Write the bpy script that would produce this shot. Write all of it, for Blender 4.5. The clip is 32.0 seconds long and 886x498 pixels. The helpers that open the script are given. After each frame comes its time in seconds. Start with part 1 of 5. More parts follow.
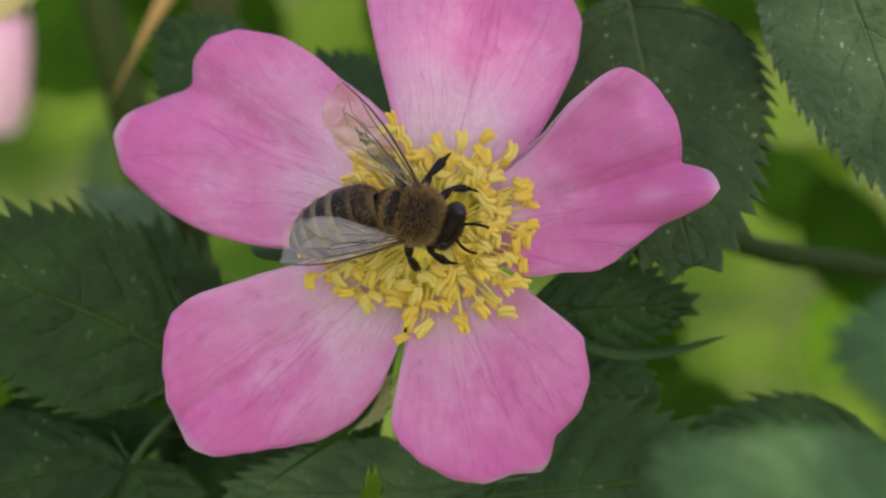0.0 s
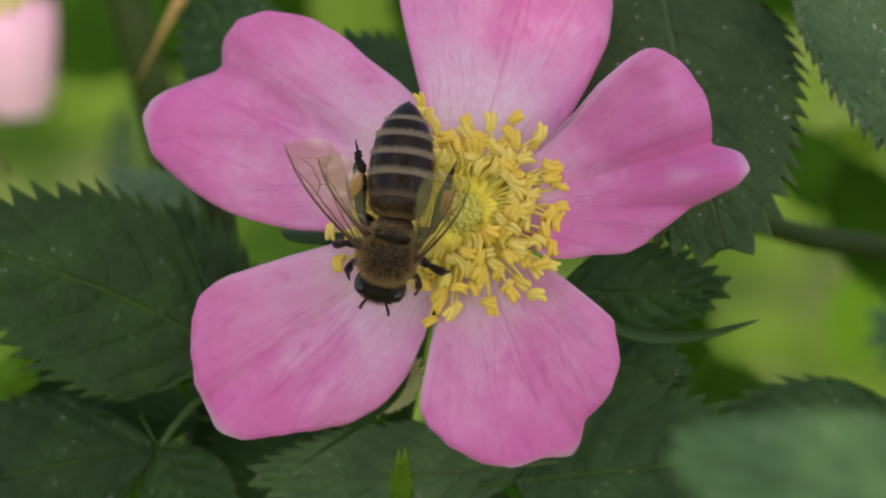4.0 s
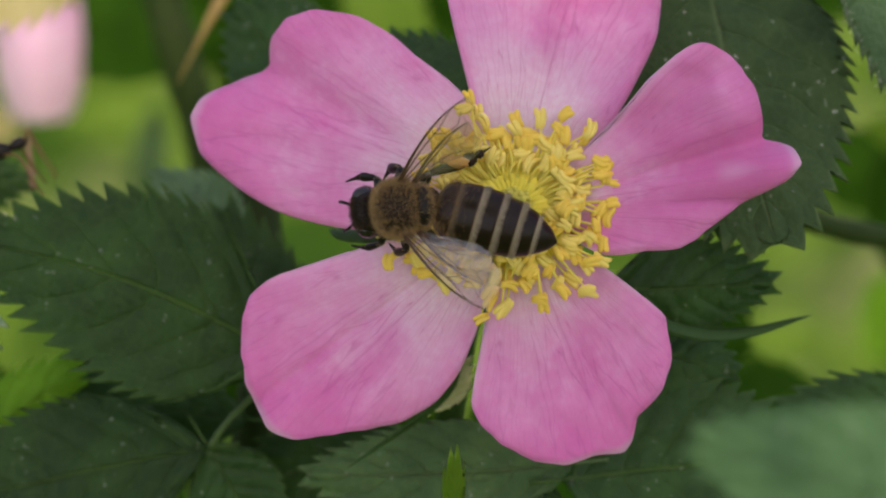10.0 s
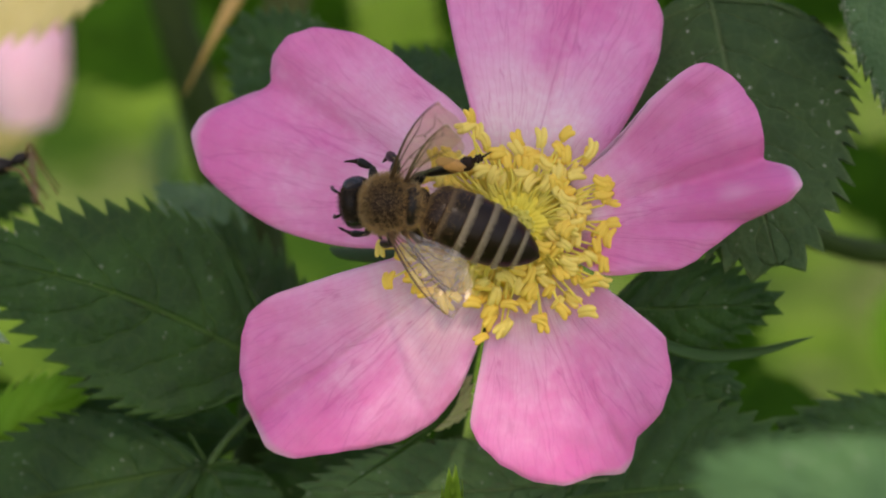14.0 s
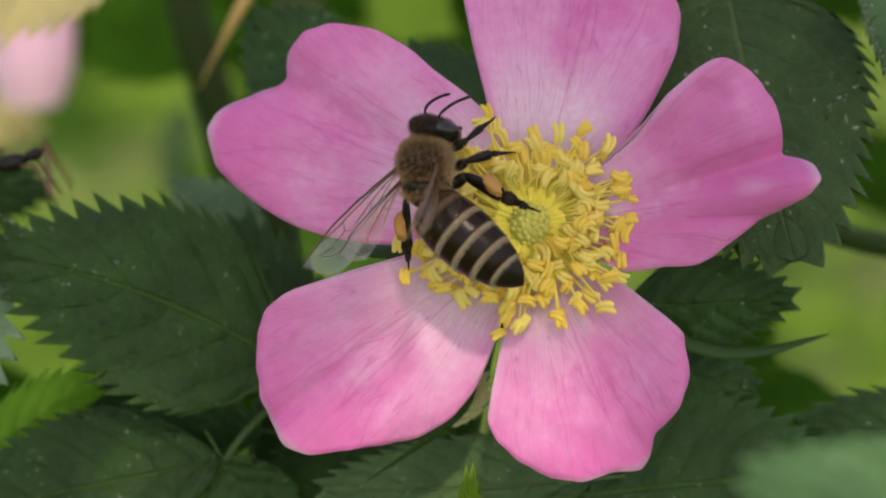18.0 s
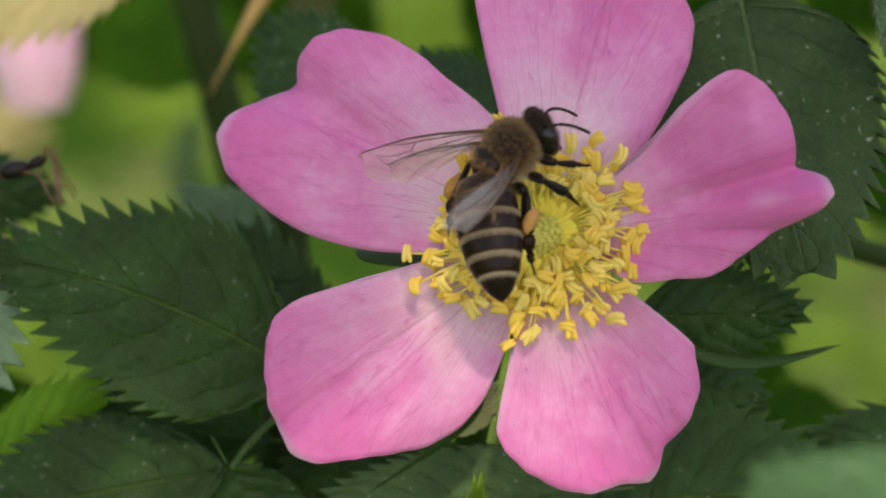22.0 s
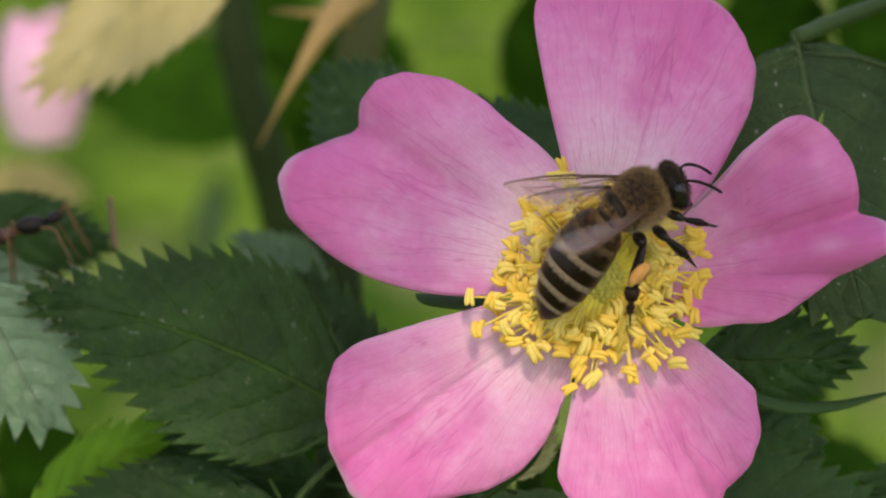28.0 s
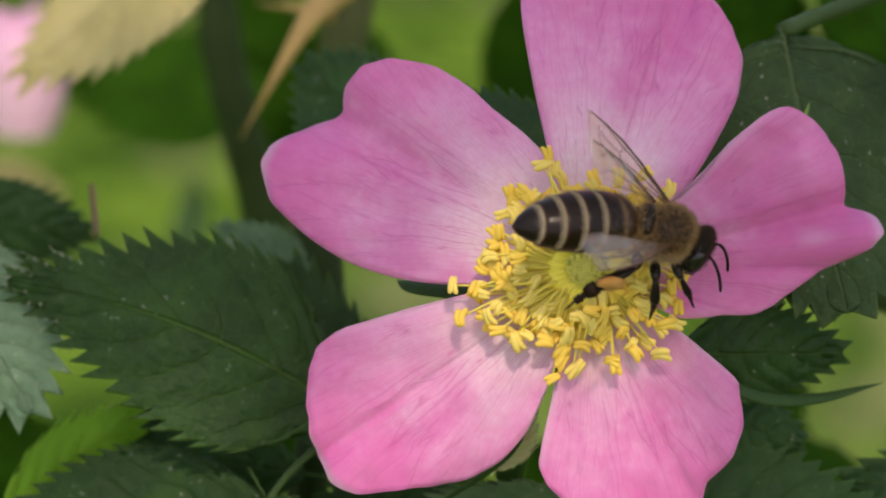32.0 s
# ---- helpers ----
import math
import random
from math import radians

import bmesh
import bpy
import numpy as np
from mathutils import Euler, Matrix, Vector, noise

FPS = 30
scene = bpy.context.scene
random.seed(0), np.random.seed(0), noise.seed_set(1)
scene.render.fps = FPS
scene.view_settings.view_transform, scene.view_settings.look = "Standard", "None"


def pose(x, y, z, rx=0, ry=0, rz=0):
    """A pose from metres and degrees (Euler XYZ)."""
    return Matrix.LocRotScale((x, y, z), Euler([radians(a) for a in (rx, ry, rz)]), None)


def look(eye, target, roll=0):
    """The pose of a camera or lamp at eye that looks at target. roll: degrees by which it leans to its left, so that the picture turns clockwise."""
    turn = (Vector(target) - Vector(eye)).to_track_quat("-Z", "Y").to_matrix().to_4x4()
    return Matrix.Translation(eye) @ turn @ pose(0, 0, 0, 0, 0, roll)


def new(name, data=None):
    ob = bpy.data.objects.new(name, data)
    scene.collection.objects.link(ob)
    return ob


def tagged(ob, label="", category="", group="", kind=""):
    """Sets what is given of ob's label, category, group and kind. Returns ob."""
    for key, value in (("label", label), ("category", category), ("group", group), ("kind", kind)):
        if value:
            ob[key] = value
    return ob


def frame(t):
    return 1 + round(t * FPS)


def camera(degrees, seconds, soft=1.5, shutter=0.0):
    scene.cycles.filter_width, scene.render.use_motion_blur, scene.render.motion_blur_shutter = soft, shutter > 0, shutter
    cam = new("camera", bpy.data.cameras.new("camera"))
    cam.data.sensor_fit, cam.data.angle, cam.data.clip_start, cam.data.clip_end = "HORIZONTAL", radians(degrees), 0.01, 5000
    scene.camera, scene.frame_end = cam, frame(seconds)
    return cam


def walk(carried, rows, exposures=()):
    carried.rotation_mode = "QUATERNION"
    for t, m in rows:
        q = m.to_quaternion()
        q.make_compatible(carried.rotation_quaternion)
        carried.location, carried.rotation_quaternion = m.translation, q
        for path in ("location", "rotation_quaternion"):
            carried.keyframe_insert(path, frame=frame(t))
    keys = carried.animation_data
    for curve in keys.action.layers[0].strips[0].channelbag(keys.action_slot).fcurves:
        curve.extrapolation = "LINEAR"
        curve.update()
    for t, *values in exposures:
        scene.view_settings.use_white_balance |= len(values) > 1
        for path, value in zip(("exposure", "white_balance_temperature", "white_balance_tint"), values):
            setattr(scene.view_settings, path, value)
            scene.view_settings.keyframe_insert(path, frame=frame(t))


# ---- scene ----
# camera
cam = camera(14, 32.0, soft=2.0)
PLANT = pose(0, 0, 0.72, 62)  # the flower's frame: x right, y up the flower, z towards the lens
REACH = 0.22356


def held(x, y, z, rx, ry, rz):
    """A camera pose in the flower's frame, offsets in millimetres and degrees."""
    return PLANT @ pose(x * 0.001, y * 0.001, REACH + z * 0.001, rx, ry, rz)


cam.data.dof.use_dof = True
cam.data.dof.focus_distance = 0.2205
cam.data.dof.aperture_fstop = 34.0
walk(cam, [
    (0, held(2.02, -0.43, 2.47, 0.15, -0.64, 0.32)),
    (0.5, held(1.61, -0.40, 3.04, 0.14, -0.67, 0.20)),
    (1, held(1.04, -0.82, 2.96, 0.08, -0.59, 0.20)),
    (1.5, held(1.26, -0.72, 2.43, 0.03, -0.58, -0.02)),
    (2, held(2.37, -0.27, 2.30, -0.11, -0.38, 0.14)),
    (2.5, held(1.23, -0.40, 1.93, -0.02, -0.62, 0.30)),
    (4.5, held(0.95, -0.52, 1.04, -0.16, -0.38, 0.35)),
    (5, held(1.64, -0.53, 1.47, -0.22, -0.42, 0.11)),
    (5.5, held(2.26, -0.49, 1.04, -0.23, -0.45, -0.31)),
    (6, held(2.54, 0.27, 1.32, -0.17, -0.44, -0.29)),
    (6.5, held(1.43, 0.96, 0.91, -0.23, -0.45, -0.16)),
    (7, held(1.39, 0.33, 0.62, -0.39, -0.41, -0.10)),
    (7.5, held(1.37, -0.23, 1.16, -0.45, -0.46, 0.02)),
    (8, held(2.03, -0.09, 1.47, -0.37, -0.59, -0.17)),
    (8.5, held(2.29, -0.02, 1.16, -0.24, -0.58, -0.48)),
    (9, held(1.30, -0.53, 1.27, -0.10, -0.47, -0.53)),
    (9.5, held(-0.13, -0.76, 0.88, -0.02, -0.32, -0.44)),
    (10, held(-1.80, -0.91, 0.42, -0.04, -0.34, -0.15)),
    (10.5, held(-2.04, -0.70, -0.05, -0.14, -0.35, -0.14)),
    (11, held(-0.87, 0.53, -0.46, -0.16, -0.37, 0.02)),
    (11.5, held(-0.06, 0.93, -0.33, -0.17, -0.29, -0.05)),
    (12, held(0.24, -0.27, -0.28, -0.17, -0.21, -0.40)),
    (12.5, held(0.43, -0.82, -0.34, -0.09, -0.08, -0.29)),
    (13, held(0.00, -0.00, -0.00, -0.00, 0.00, -0.00)),
    (13.5, held(0.76, 0.50, 0.39, -0.10, 0.14, 0.07)),
    (14, held(0.24, 0.76, -0.16, -0.16, 0.18, 0.23)),
    (14.5, held(0.19, 1.14, -0.53, -0.18, 0.22, 0.21)),
    (16.5, held(-0.14, 1.78, -0.63, -0.44, 0.63, 0.01)),
    (17, held(-0.48, 1.48, -0.87, -0.40, 0.49, 0.08)),
    (17.5, held(-0.75, 1.82, -0.62, -0.18, 0.34, 0.10)),
    (18, held(-0.54, 1.70, -0.75, -0.46, 0.25, 0.20)),
    (18.5, held(0.44, 2.72, -1.09, -0.78, 0.41, -0.10)),
    (19, held(-0.24, 2.41, -1.36, -0.51, 0.38, 0.14)),
    (19.5, held(0.03, 2.00, -1.03, -0.42, 0.45, 0.40)),
    (20, held(-0.13, 1.56, -1.23, -0.58, 0.35, 0.30)),
    (20.5, held(-0.07, 0.27, -1.52, -0.43, 0.35, 0.47)),
    (21, held(0.36, 1.13, -1.31, -0.49, 0.47, 0.38)),
    (21.5, held(-0.16, 1.01, -1.57, -0.25, 0.44, 0.41)),
    (22, held(-0.58, 0.88, -2.09, -0.12, 0.40, 0.72)),
    (22.5, held(0.03, 0.64, -1.84, -0.28, 0.39, 0.67)),
    (23, held(-0.16, 0.40, -1.88, -0.21, 0.34, 0.72)),
    (23.5, held(0.35, 0.99, -1.96, -0.14, 0.49, 0.76)),
    (24, held(-0.07, 0.93, -1.91, -0.19, 0.43, 0.96)),
    (24.5, held(-0.11, 0.84, -1.93, -0.06, 0.48, 0.90)),
    (25, held(0.39, 0.66, -1.73, -0.16, 0.57, 0.96)),
    (25.5, held(-0.82, 0.77, -1.68, 0.13, 0.54, 0.99)),
    (26, held(-2.24, 0.75, -1.87, 0.05, 0.66, 0.99)),
    (26.5, held(-4.37, 0.92, -1.84, 0.17, 0.65, 1.18)),
    (28.5, held(-5.66, -2.59, -0.21, 1.52, -0.02, 0.97)),
    (29, held(-5.57, -2.83, -0.06, 1.64, -0.04, 1.06)),
    (29.5, held(-6.10, -3.79, -0.52, 1.70, -0.28, 1.43)),
    (30, held(-5.79, -3.67, -0.38, 1.77, -0.27, 1.15)),
    (30.5, held(-5.80, -4.04, -0.42, 1.88, -0.27, 1.34)),
    (31, held(-5.93, -3.83, -1.13, 1.56, -0.23, 1.65)),
    (31.5, held(-6.21, -3.53, -1.45, 1.68, -0.28, 1.72)),
    (32, held(-6.14, -4.58, -1.48, 1.75, -0.36, 1.70)),
], [(0, 1.33, 8600, 19), (11, 1.33, 8600, 19), (14, 1.28, 8600, 18), (24, 1.26, 8600, 17), (32, 1.21, 8600, 17)])


# ---- light: daylight through a hedge, high sun
world = bpy.data.worlds.new("sky")
scene.world = world
world.use_nodes = True
sky = world.node_tree.nodes.new("ShaderNodeTexSky")
sky.sky_type, sky.sun_disc = "NISHITA", False
sky.sun_elevation, sky.sun_rotation = radians(64), radians(167)
world.node_tree.links.new(sky.outputs[0], world.node_tree.nodes["Background"].inputs[0])
world.node_tree.nodes["Background"].inputs[1].default_value = 0.117
sky.dust_density, sky.ozone_density = 1.6, 0.7

sun = new("sun", bpy.data.lights.new("sun", "SUN"))
sun.data.energy, sun.data.angle, sun.data.color = 0.74, radians(2.0), (1.0, 0.97, 0.94)
SUN_WAY = (PLANT.to_3x3() @ Vector((0.07, 0.50, 0.863))).normalized()
sun.matrix_world = look(SUN_WAY * 5, (0, 0, 0))


# ---- materials
def shader(name):
    m = bpy.data.materials.new(name)
    m.use_nodes = True
    nt = m.node_tree
    return m, nt, nt.nodes["Principled BSDF"], nt.nodes["Material Output"]


def feed(nt, socket, value):
    if isinstance(value, bpy.types.NodeSocket):
        nt.links.new(value, socket)
    elif isinstance(value, (tuple, list)):
        socket.default_value = (*value, 1.0) if len(value) == 3 and socket.type == "RGBA" else value
    else:
        socket.default_value = value


def calc(nt, op, a, b=0.0, clamp=False):
    n = nt.nodes.new("ShaderNodeMath")
    n.operation, n.use_clamp = op, clamp
    feed(nt, n.inputs[0], a)
    feed(nt, n.inputs[1], b)
    return n.outputs[0]


def grain(nt, vector, scale, detail=4.0, rough=0.55, warp=0.0):
    n = nt.nodes.new("ShaderNodeTexNoise")
    feed(nt, n.inputs["Vector"], vector)
    n.inputs["Scale"].default_value, n.inputs["Detail"].default_value = scale, detail
    n.inputs["Roughness"].default_value, n.inputs["Distortion"].default_value = rough, warp
    return n.outputs["Fac"]


def cells(nt, vector, scale, feature="F1"):
    n = nt.nodes.new("ShaderNodeTexVoronoi")
    n.feature = feature
    feed(nt, n.inputs["Vector"], vector)
    n.inputs["Scale"].default_value = scale
    return n.outputs["Distance"]


def span(nt, value, low, high, to_low=0.0, to_high=1.0, smooth=True):
    n = nt.nodes.new("ShaderNodeMapRange")
    n.interpolation_type = "SMOOTHSTEP" if smooth else "LINEAR"
    feed(nt, n.inputs["Value"], value)
    for key, v in (("From Min", low), ("From Max", high), ("To Min", to_low), ("To Max", to_high)):
        feed(nt, n.inputs[key], v)
    return n.outputs["Result"]


def blend(nt, fac, a, b):
    n = nt.nodes.new("ShaderNodeMix")
    n.data_type = "RGBA"
    feed(nt, n.inputs[0], fac)
    feed(nt, n.inputs[6], a)
    feed(nt, n.inputs[7], b)
    return n.outputs[2]


def coords(nt, kind="Object"):
    return nt.nodes.new("ShaderNodeTexCoord").outputs[kind]


def uv_axes(nt):
    s = nt.nodes.new("ShaderNodeSeparateXYZ")
    nt.links.new(coords(nt, "UV"), s.inputs[0])
    return s.outputs[0], s.outputs[1]


def vec(nt, x, y, z=0.0):
    n = nt.nodes.new("ShaderNodeCombineXYZ")
    feed(nt, n.inputs[0], x)
    feed(nt, n.inputs[1], y)
    feed(nt, n.inputs[2], z)
    return n.outputs[0]


def relief(nt, bsdf, height, strength=0.4, depth=0.0001):
    n = nt.nodes.new("ShaderNodeBump")
    n.inputs["Strength"].default_value, n.inputs["Distance"].default_value = strength, depth
    feed(nt, n.inputs["Height"], height)
    nt.links.new(n.outputs[0], bsdf.inputs["Normal"])


def see_through(nt, bsdf, out, colour, share):
    """Adds light that passes through a thin blade."""
    t = nt.nodes.new("ShaderNodeBsdfTranslucent")
    feed(nt, t.inputs[0], colour)
    m = nt.nodes.new("ShaderNodeMixShader")
    feed(nt, m.inputs[0], share)
    nt.links.new(bsdf.outputs[0], m.inputs[1])
    nt.links.new(t.outputs[0], m.inputs[2])
    nt.links.new(m.outputs[0], out.inputs[0])


def plain(name, colour, rough=0.5, metal=0.0, vary=0.25, scale=900.0, bump=0.3, depth=0.00004, coat=0.0, spec=0.5, glow=0.0):
    """A surface of one colour with grain at two scales."""
    m, nt, b, out = shader(name)
    pos = coords(nt)
    fine, broad = grain(nt, pos, scale * 4), grain(nt, pos, scale)
    dark = tuple(c * (1 - vary) for c in colour)
    light = tuple(min(1.0, c * (1 + vary)) for c in colour)
    feed(nt, b.inputs["Base Color"], blend(nt, calc(nt, "ADD", calc(nt, "MULTIPLY", broad, 0.6), calc(nt, "MULTIPLY", fine, 0.4)), dark, light))
    feed(nt, b.inputs["Roughness"], span(nt, broad, 0.2, 0.8, rough - 0.08, rough + 0.1))
    b.inputs["Metallic"].default_value, b.inputs["Coat Weight"].default_value = metal, coat
    b.inputs["Specular IOR Level"].default_value = spec
    relief(nt, b, fine, bump, depth)
    if glow:
        see_through(nt, b, out, light, glow)
    return m


def petal_material():
    m, nt, b, out = shader("rose_petal")
    fan, far = uv_axes(nt)  # fan: across the petal, 0 to 1; far: from claw to rim
    pos = coords(nt)
    wander = calc(nt, "MULTIPLY", calc(nt, "SUBTRACT", grain(nt, pos, 420, 3), 0.5), 0.045)
    across = calc(nt, "ADD", fan, wander)
    net = cells(nt, vec(nt, calc(nt, "MULTIPLY", across, 30), calc(nt, "MULTIPLY", far, 2.6)), 1.0, "DISTANCE_TO_EDGE")
    fine_net = cells(nt, vec(nt, calc(nt, "MULTIPLY", across, 62), calc(nt, "MULTIPLY", far, 13)), 1.0, "DISTANCE_TO_EDGE")
    vein = calc(nt, "MULTIPLY", span(nt, net, 0.04, 0.0), span(nt, far, 0.22, 0.42))
    vein = calc(nt, "MULTIPLY", vein, span(nt, grain(nt, pos, 150, 3), 0.25, 0.6, 0.35, 1.0))
    twig = span(nt, fine_net, 0.10, 0.0)
    cloud = grain(nt, pos, 170, 4, 0.6)
    mottle = grain(nt, pos, 620, 4, 0.65)
    middle = calc(nt, "ABSOLUTE", calc(nt, "SUBTRACT", fan, 0.5))
    depth = calc(nt, "ADD", far, calc(nt, "ADD", calc(nt, "MULTIPLY", calc(nt, "SUBTRACT", cloud, 0.5), 0.7), calc(nt, "MULTIPLY", calc(nt, "SUBTRACT", mottle, 0.5), 0.55)))
    pink = blend(nt, span(nt, depth, 0.28, 0.84), (0.955, 0.60, 0.81), (0.915, 0.35, 0.66))
    pink = blend(nt, calc(nt, "MULTIPLY", span(nt, calc(nt, "ADD", depth, calc(nt, "MULTIPLY", middle, -0.4)), 0.56, 1.0), 0.82), pink, (0.86, 0.185, 0.53))
    streak = grain(nt, vec(nt, calc(nt, "MULTIPLY", across, 46), calc(nt, "MULTIPLY", far, 4)), 1.0, 3, 0.6, 0.5)
    pale = calc(nt, "ADD", far, calc(nt, "ADD", calc(nt, "MULTIPLY", calc(nt, "SUBTRACT", streak, 0.5), 0.10), calc(nt, "MULTIPLY", calc(nt, "SUBTRACT", cloud, 0.5), 0.12)))
    pink = blend(nt, span(nt, pale, 0.60, 0.24), pink, (0.98, 0.80, 0.86))
    deep = calc(nt, "MULTIPLY", span(nt, middle, 0.22, 0.0), span(nt, grain(nt, vec(nt, calc(nt, "MULTIPLY", fan, 12), calc(nt, "MULTIPLY", far, 4)), 1.0, 4, 0.6, 0.8), 0.40, 0.72))
    pink = blend(nt, calc(nt, "MULTIPLY", calc(nt, "MULTIPLY", deep, span(nt, far, 0.3, 0.6)), 0.5), pink, (0.79, 0.14, 0.47))
    pink = blend(nt, calc(nt, "MULTIPLY", vein, span(nt, far, 0.3, 1.0, 0.5, 0.3)), pink, (0.62, 0.10, 0.36))
    pink = blend(nt, calc(nt, "MULTIPLY", twig, span(nt, far, 0.3, 0.7, 0.04, 0.14)), pink, (0.72, 0.18, 0.50))
    crepe = cells(nt, pos, 2300)
    pink = blend(nt, calc(nt, "MULTIPLY", span(nt, crepe, 0.25, 0.75), 0.16), pink, (0.84, 0.28, 0.55))
    pink = blend(nt, calc(nt, "MULTIPLY", span(nt, middle, 0.010, 0.0), span(nt, far, 1.0, 0.4, 0.05, 0.35)), pink, (0.60, 0.09, 0.34))
    pink = blend(nt, calc(nt, "MULTIPLY", span(nt, calc(nt, "MAXIMUM", far, calc(nt, "ADD", calc(nt, "MULTIPLY", middle, 0.5), 0.742)), 0.962, 1.0), 0.6), pink, (0.94, 0.74, 0.87))
    feed(nt, b.inputs["Base Color"], pink)
    b.inputs["Roughness"].default_value = 0.6
    b.inputs["Sheen Weight"].default_value = 0.3
    b.inputs["Specular IOR Level"].default_value = 0.3
    puff = calc(nt, "ADD", calc(nt, "MULTIPLY", fine_net, 0.8), calc(nt, "ADD", calc(nt, "MULTIPLY", streak, 0.5), calc(nt, "MULTIPLY", mottle, 0.9)))
    puff = calc(nt, "SUBTRACT", calc(nt, "ADD", puff, calc(nt, "MULTIPLY", crepe, -0.3)), calc(nt, "MULTIPLY", vein, 0.7))
    relief(nt, b, puff, 0.3, 0.00007)
    see_through(nt, b, out, pink, 0.36)
    return m


def leaf_material(name, dark, light, rib, glow, gloss=0.42, share=0.18, dust=0.15, spec=0.2):
    """A serrated leaf: midrib, side veins, network, specks of dust."""
    m, nt, b, out = shader(name)
    along, side = uv_axes(nt)  # along: base to tip; side: -1 to 1 across
    pos = coords(nt)
    away = calc(nt, "ABSOLUTE", side)
    wob = calc(nt, "MULTIPLY", calc(nt, "SUBTRACT", grain(nt, pos, 260, 3), 0.5), 0.11)
    run = calc(nt, "ADD", calc(nt, "SUBTRACT", along, calc(nt, "MULTIPLY", calc(nt, "POWER", away, 1.3), 0.26)), wob)
    comb = calc(nt, "ABSOLUTE", calc(nt, "SUBTRACT", calc(nt, "FRACT", calc(nt, "MULTIPLY", run, 6.5)), 0.5))
    ribs = calc(nt, "MULTIPLY", span(nt, comb, 0.035, 0.0), span(nt, away, 1.0, 0.3))
    mid = span(nt, away, 0.045, 0.0)
    net = span(nt, cells(nt, pos, 900, "DISTANCE_TO_EDGE"), 0.10, 0.0)
    mottled = grain(nt, pos, 220, 5, 0.6)
    colour = blend(nt, span(nt, mottled, 0.3, 0.75), dark, light)
    colour = blend(nt, calc(nt, "MULTIPLY", net, 0.10), colour, rib)
    colour = blend(nt, calc(nt, "MULTIPLY", ribs, 0.42), colour, rib)
    colour = blend(nt, calc(nt, "MULTIPLY", mid, 0.45), colour, rib)
    speck = calc(nt, "MULTIPLY", span(nt, grain(nt, pos, 2000, 2), 0.66, 0.74), span(nt, mottled, 0.42, 0.66))
    colour = blend(nt, calc(nt, "MULTIPLY", speck, dust * 3), colour, (0.45, 0.48, 0.40))
    rim = span(nt, away, 0.93, 1.0)
    colour = blend(nt, calc(nt, "MULTIPLY", rim, 0.35), colour, rib)
    feed(nt, b.inputs["Base Color"], colour)
    feed(nt, b.inputs["Roughness"], span(nt, mottled, 0.3, 0.7, gloss, gloss + 0.16))
    b.inputs["Specular IOR Level"].default_value = spec
    quilt = calc(nt, "MULTIPLY", calc(nt, "POWER", calc(nt, "MULTIPLY", comb, 2.0), 0.6), span(nt, away, 1.0, 0.5, 0.3, 1.0))
    puff = calc(nt, "ADD", calc(nt, "MULTIPLY", quilt, 0.32), calc(nt, "ADD", calc(nt, "MULTIPLY", cells(nt, pos, 900, "DISTANCE_TO_EDGE"), 0.3), calc(nt, "MULTIPLY", grain(nt, pos, 1500, 3), 0.5)))
    puff = calc(nt, "SUBTRACT", puff, calc(nt, "ADD", calc(nt, "MULTIPLY", ribs, 0.12), calc(nt, "MULTIPLY", mid, 0.4)))
    relief(nt, b, puff, 0.9, 0.0006)
    see_through(nt, b, out, glow, share)
    return m


def tergite_material(name, shell, band, reach):
    """A dark, glossy body ring with a felted pale band along its front."""
    m, nt, b, out = shader(name)
    along, turn = uv_axes(nt)
    pos = coords(nt)
    fuzz = grain(nt, pos, 5200, 3)
    edge = calc(nt, "ADD", along, calc(nt, "MULTIPLY", calc(nt, "SUBTRACT", fuzz, 0.5), 0.22))
    mask = span(nt, edge, reach + 0.14, reach - 0.12)
    body = blend(nt, grain(nt, pos, 1400, 4), shell, tuple(c * 1.9 for c in shell))
    felt = blend(nt, fuzz, tuple(c * 0.6 for c in band), band)
    body = blend(nt, calc(nt, "MULTIPLY", span(nt, edge, 0.86, 0.98), 0.7), body, (0.11, 0.05, 0.02))
    feed(nt, b.inputs["Base Color"], blend(nt, mask, body, felt))
    feed(nt, b.inputs["Roughness"], span(nt, mask, 0.0, 1.0, 0.28, 0.8))
    b.inputs["Specular IOR Level"].default_value = 0.2
    relief(nt, b, fuzz, 0.35, 0.00003)
    return m


def wing_material():
    m, nt, b, out = shader("wing_membrane")
    pos = coords(nt)
    feed(nt, b.inputs["Base Color"], blend(nt, grain(nt, pos, 500, 3), (0.50, 0.38, 0.25), (0.78, 0.68, 0.54)))
    b.inputs["Roughness"].default_value = 0.24
    b.inputs["Specular IOR Level"].default_value = 0.8
    relief(nt, b, grain(nt, pos, 700, 2, 0.5, 0.8), 0.9, 0.0004)
    shine = nt.nodes.new("ShaderNodeBsdfGlossy")
    shine.inputs["Roughness"].default_value = 0.3
    nt.links.new(b.inputs["Normal"].links[0].from_socket, shine.inputs["Normal"])
    film = nt.nodes.new("ShaderNodeMixShader")
    film.inputs[0].default_value = 0.6
    nt.links.new(b.outputs[0], film.inputs[1])
    nt.links.new(shine.outputs[0], film.inputs[2])
    clear = nt.nodes.new("ShaderNodeBsdfTransparent")
    clear.inputs[0].default_value = (0.93, 0.84, 0.72, 1)
    mix = nt.nodes.new("ShaderNodeMixShader")
    mix.inputs[0].default_value = 0.22
    nt.links.new(clear.outputs[0], mix.inputs[1])
    nt.links.new(film.outputs[0], mix.inputs[2])
    nt.links.new(mix.outputs[0], out.inputs[0])
    return m


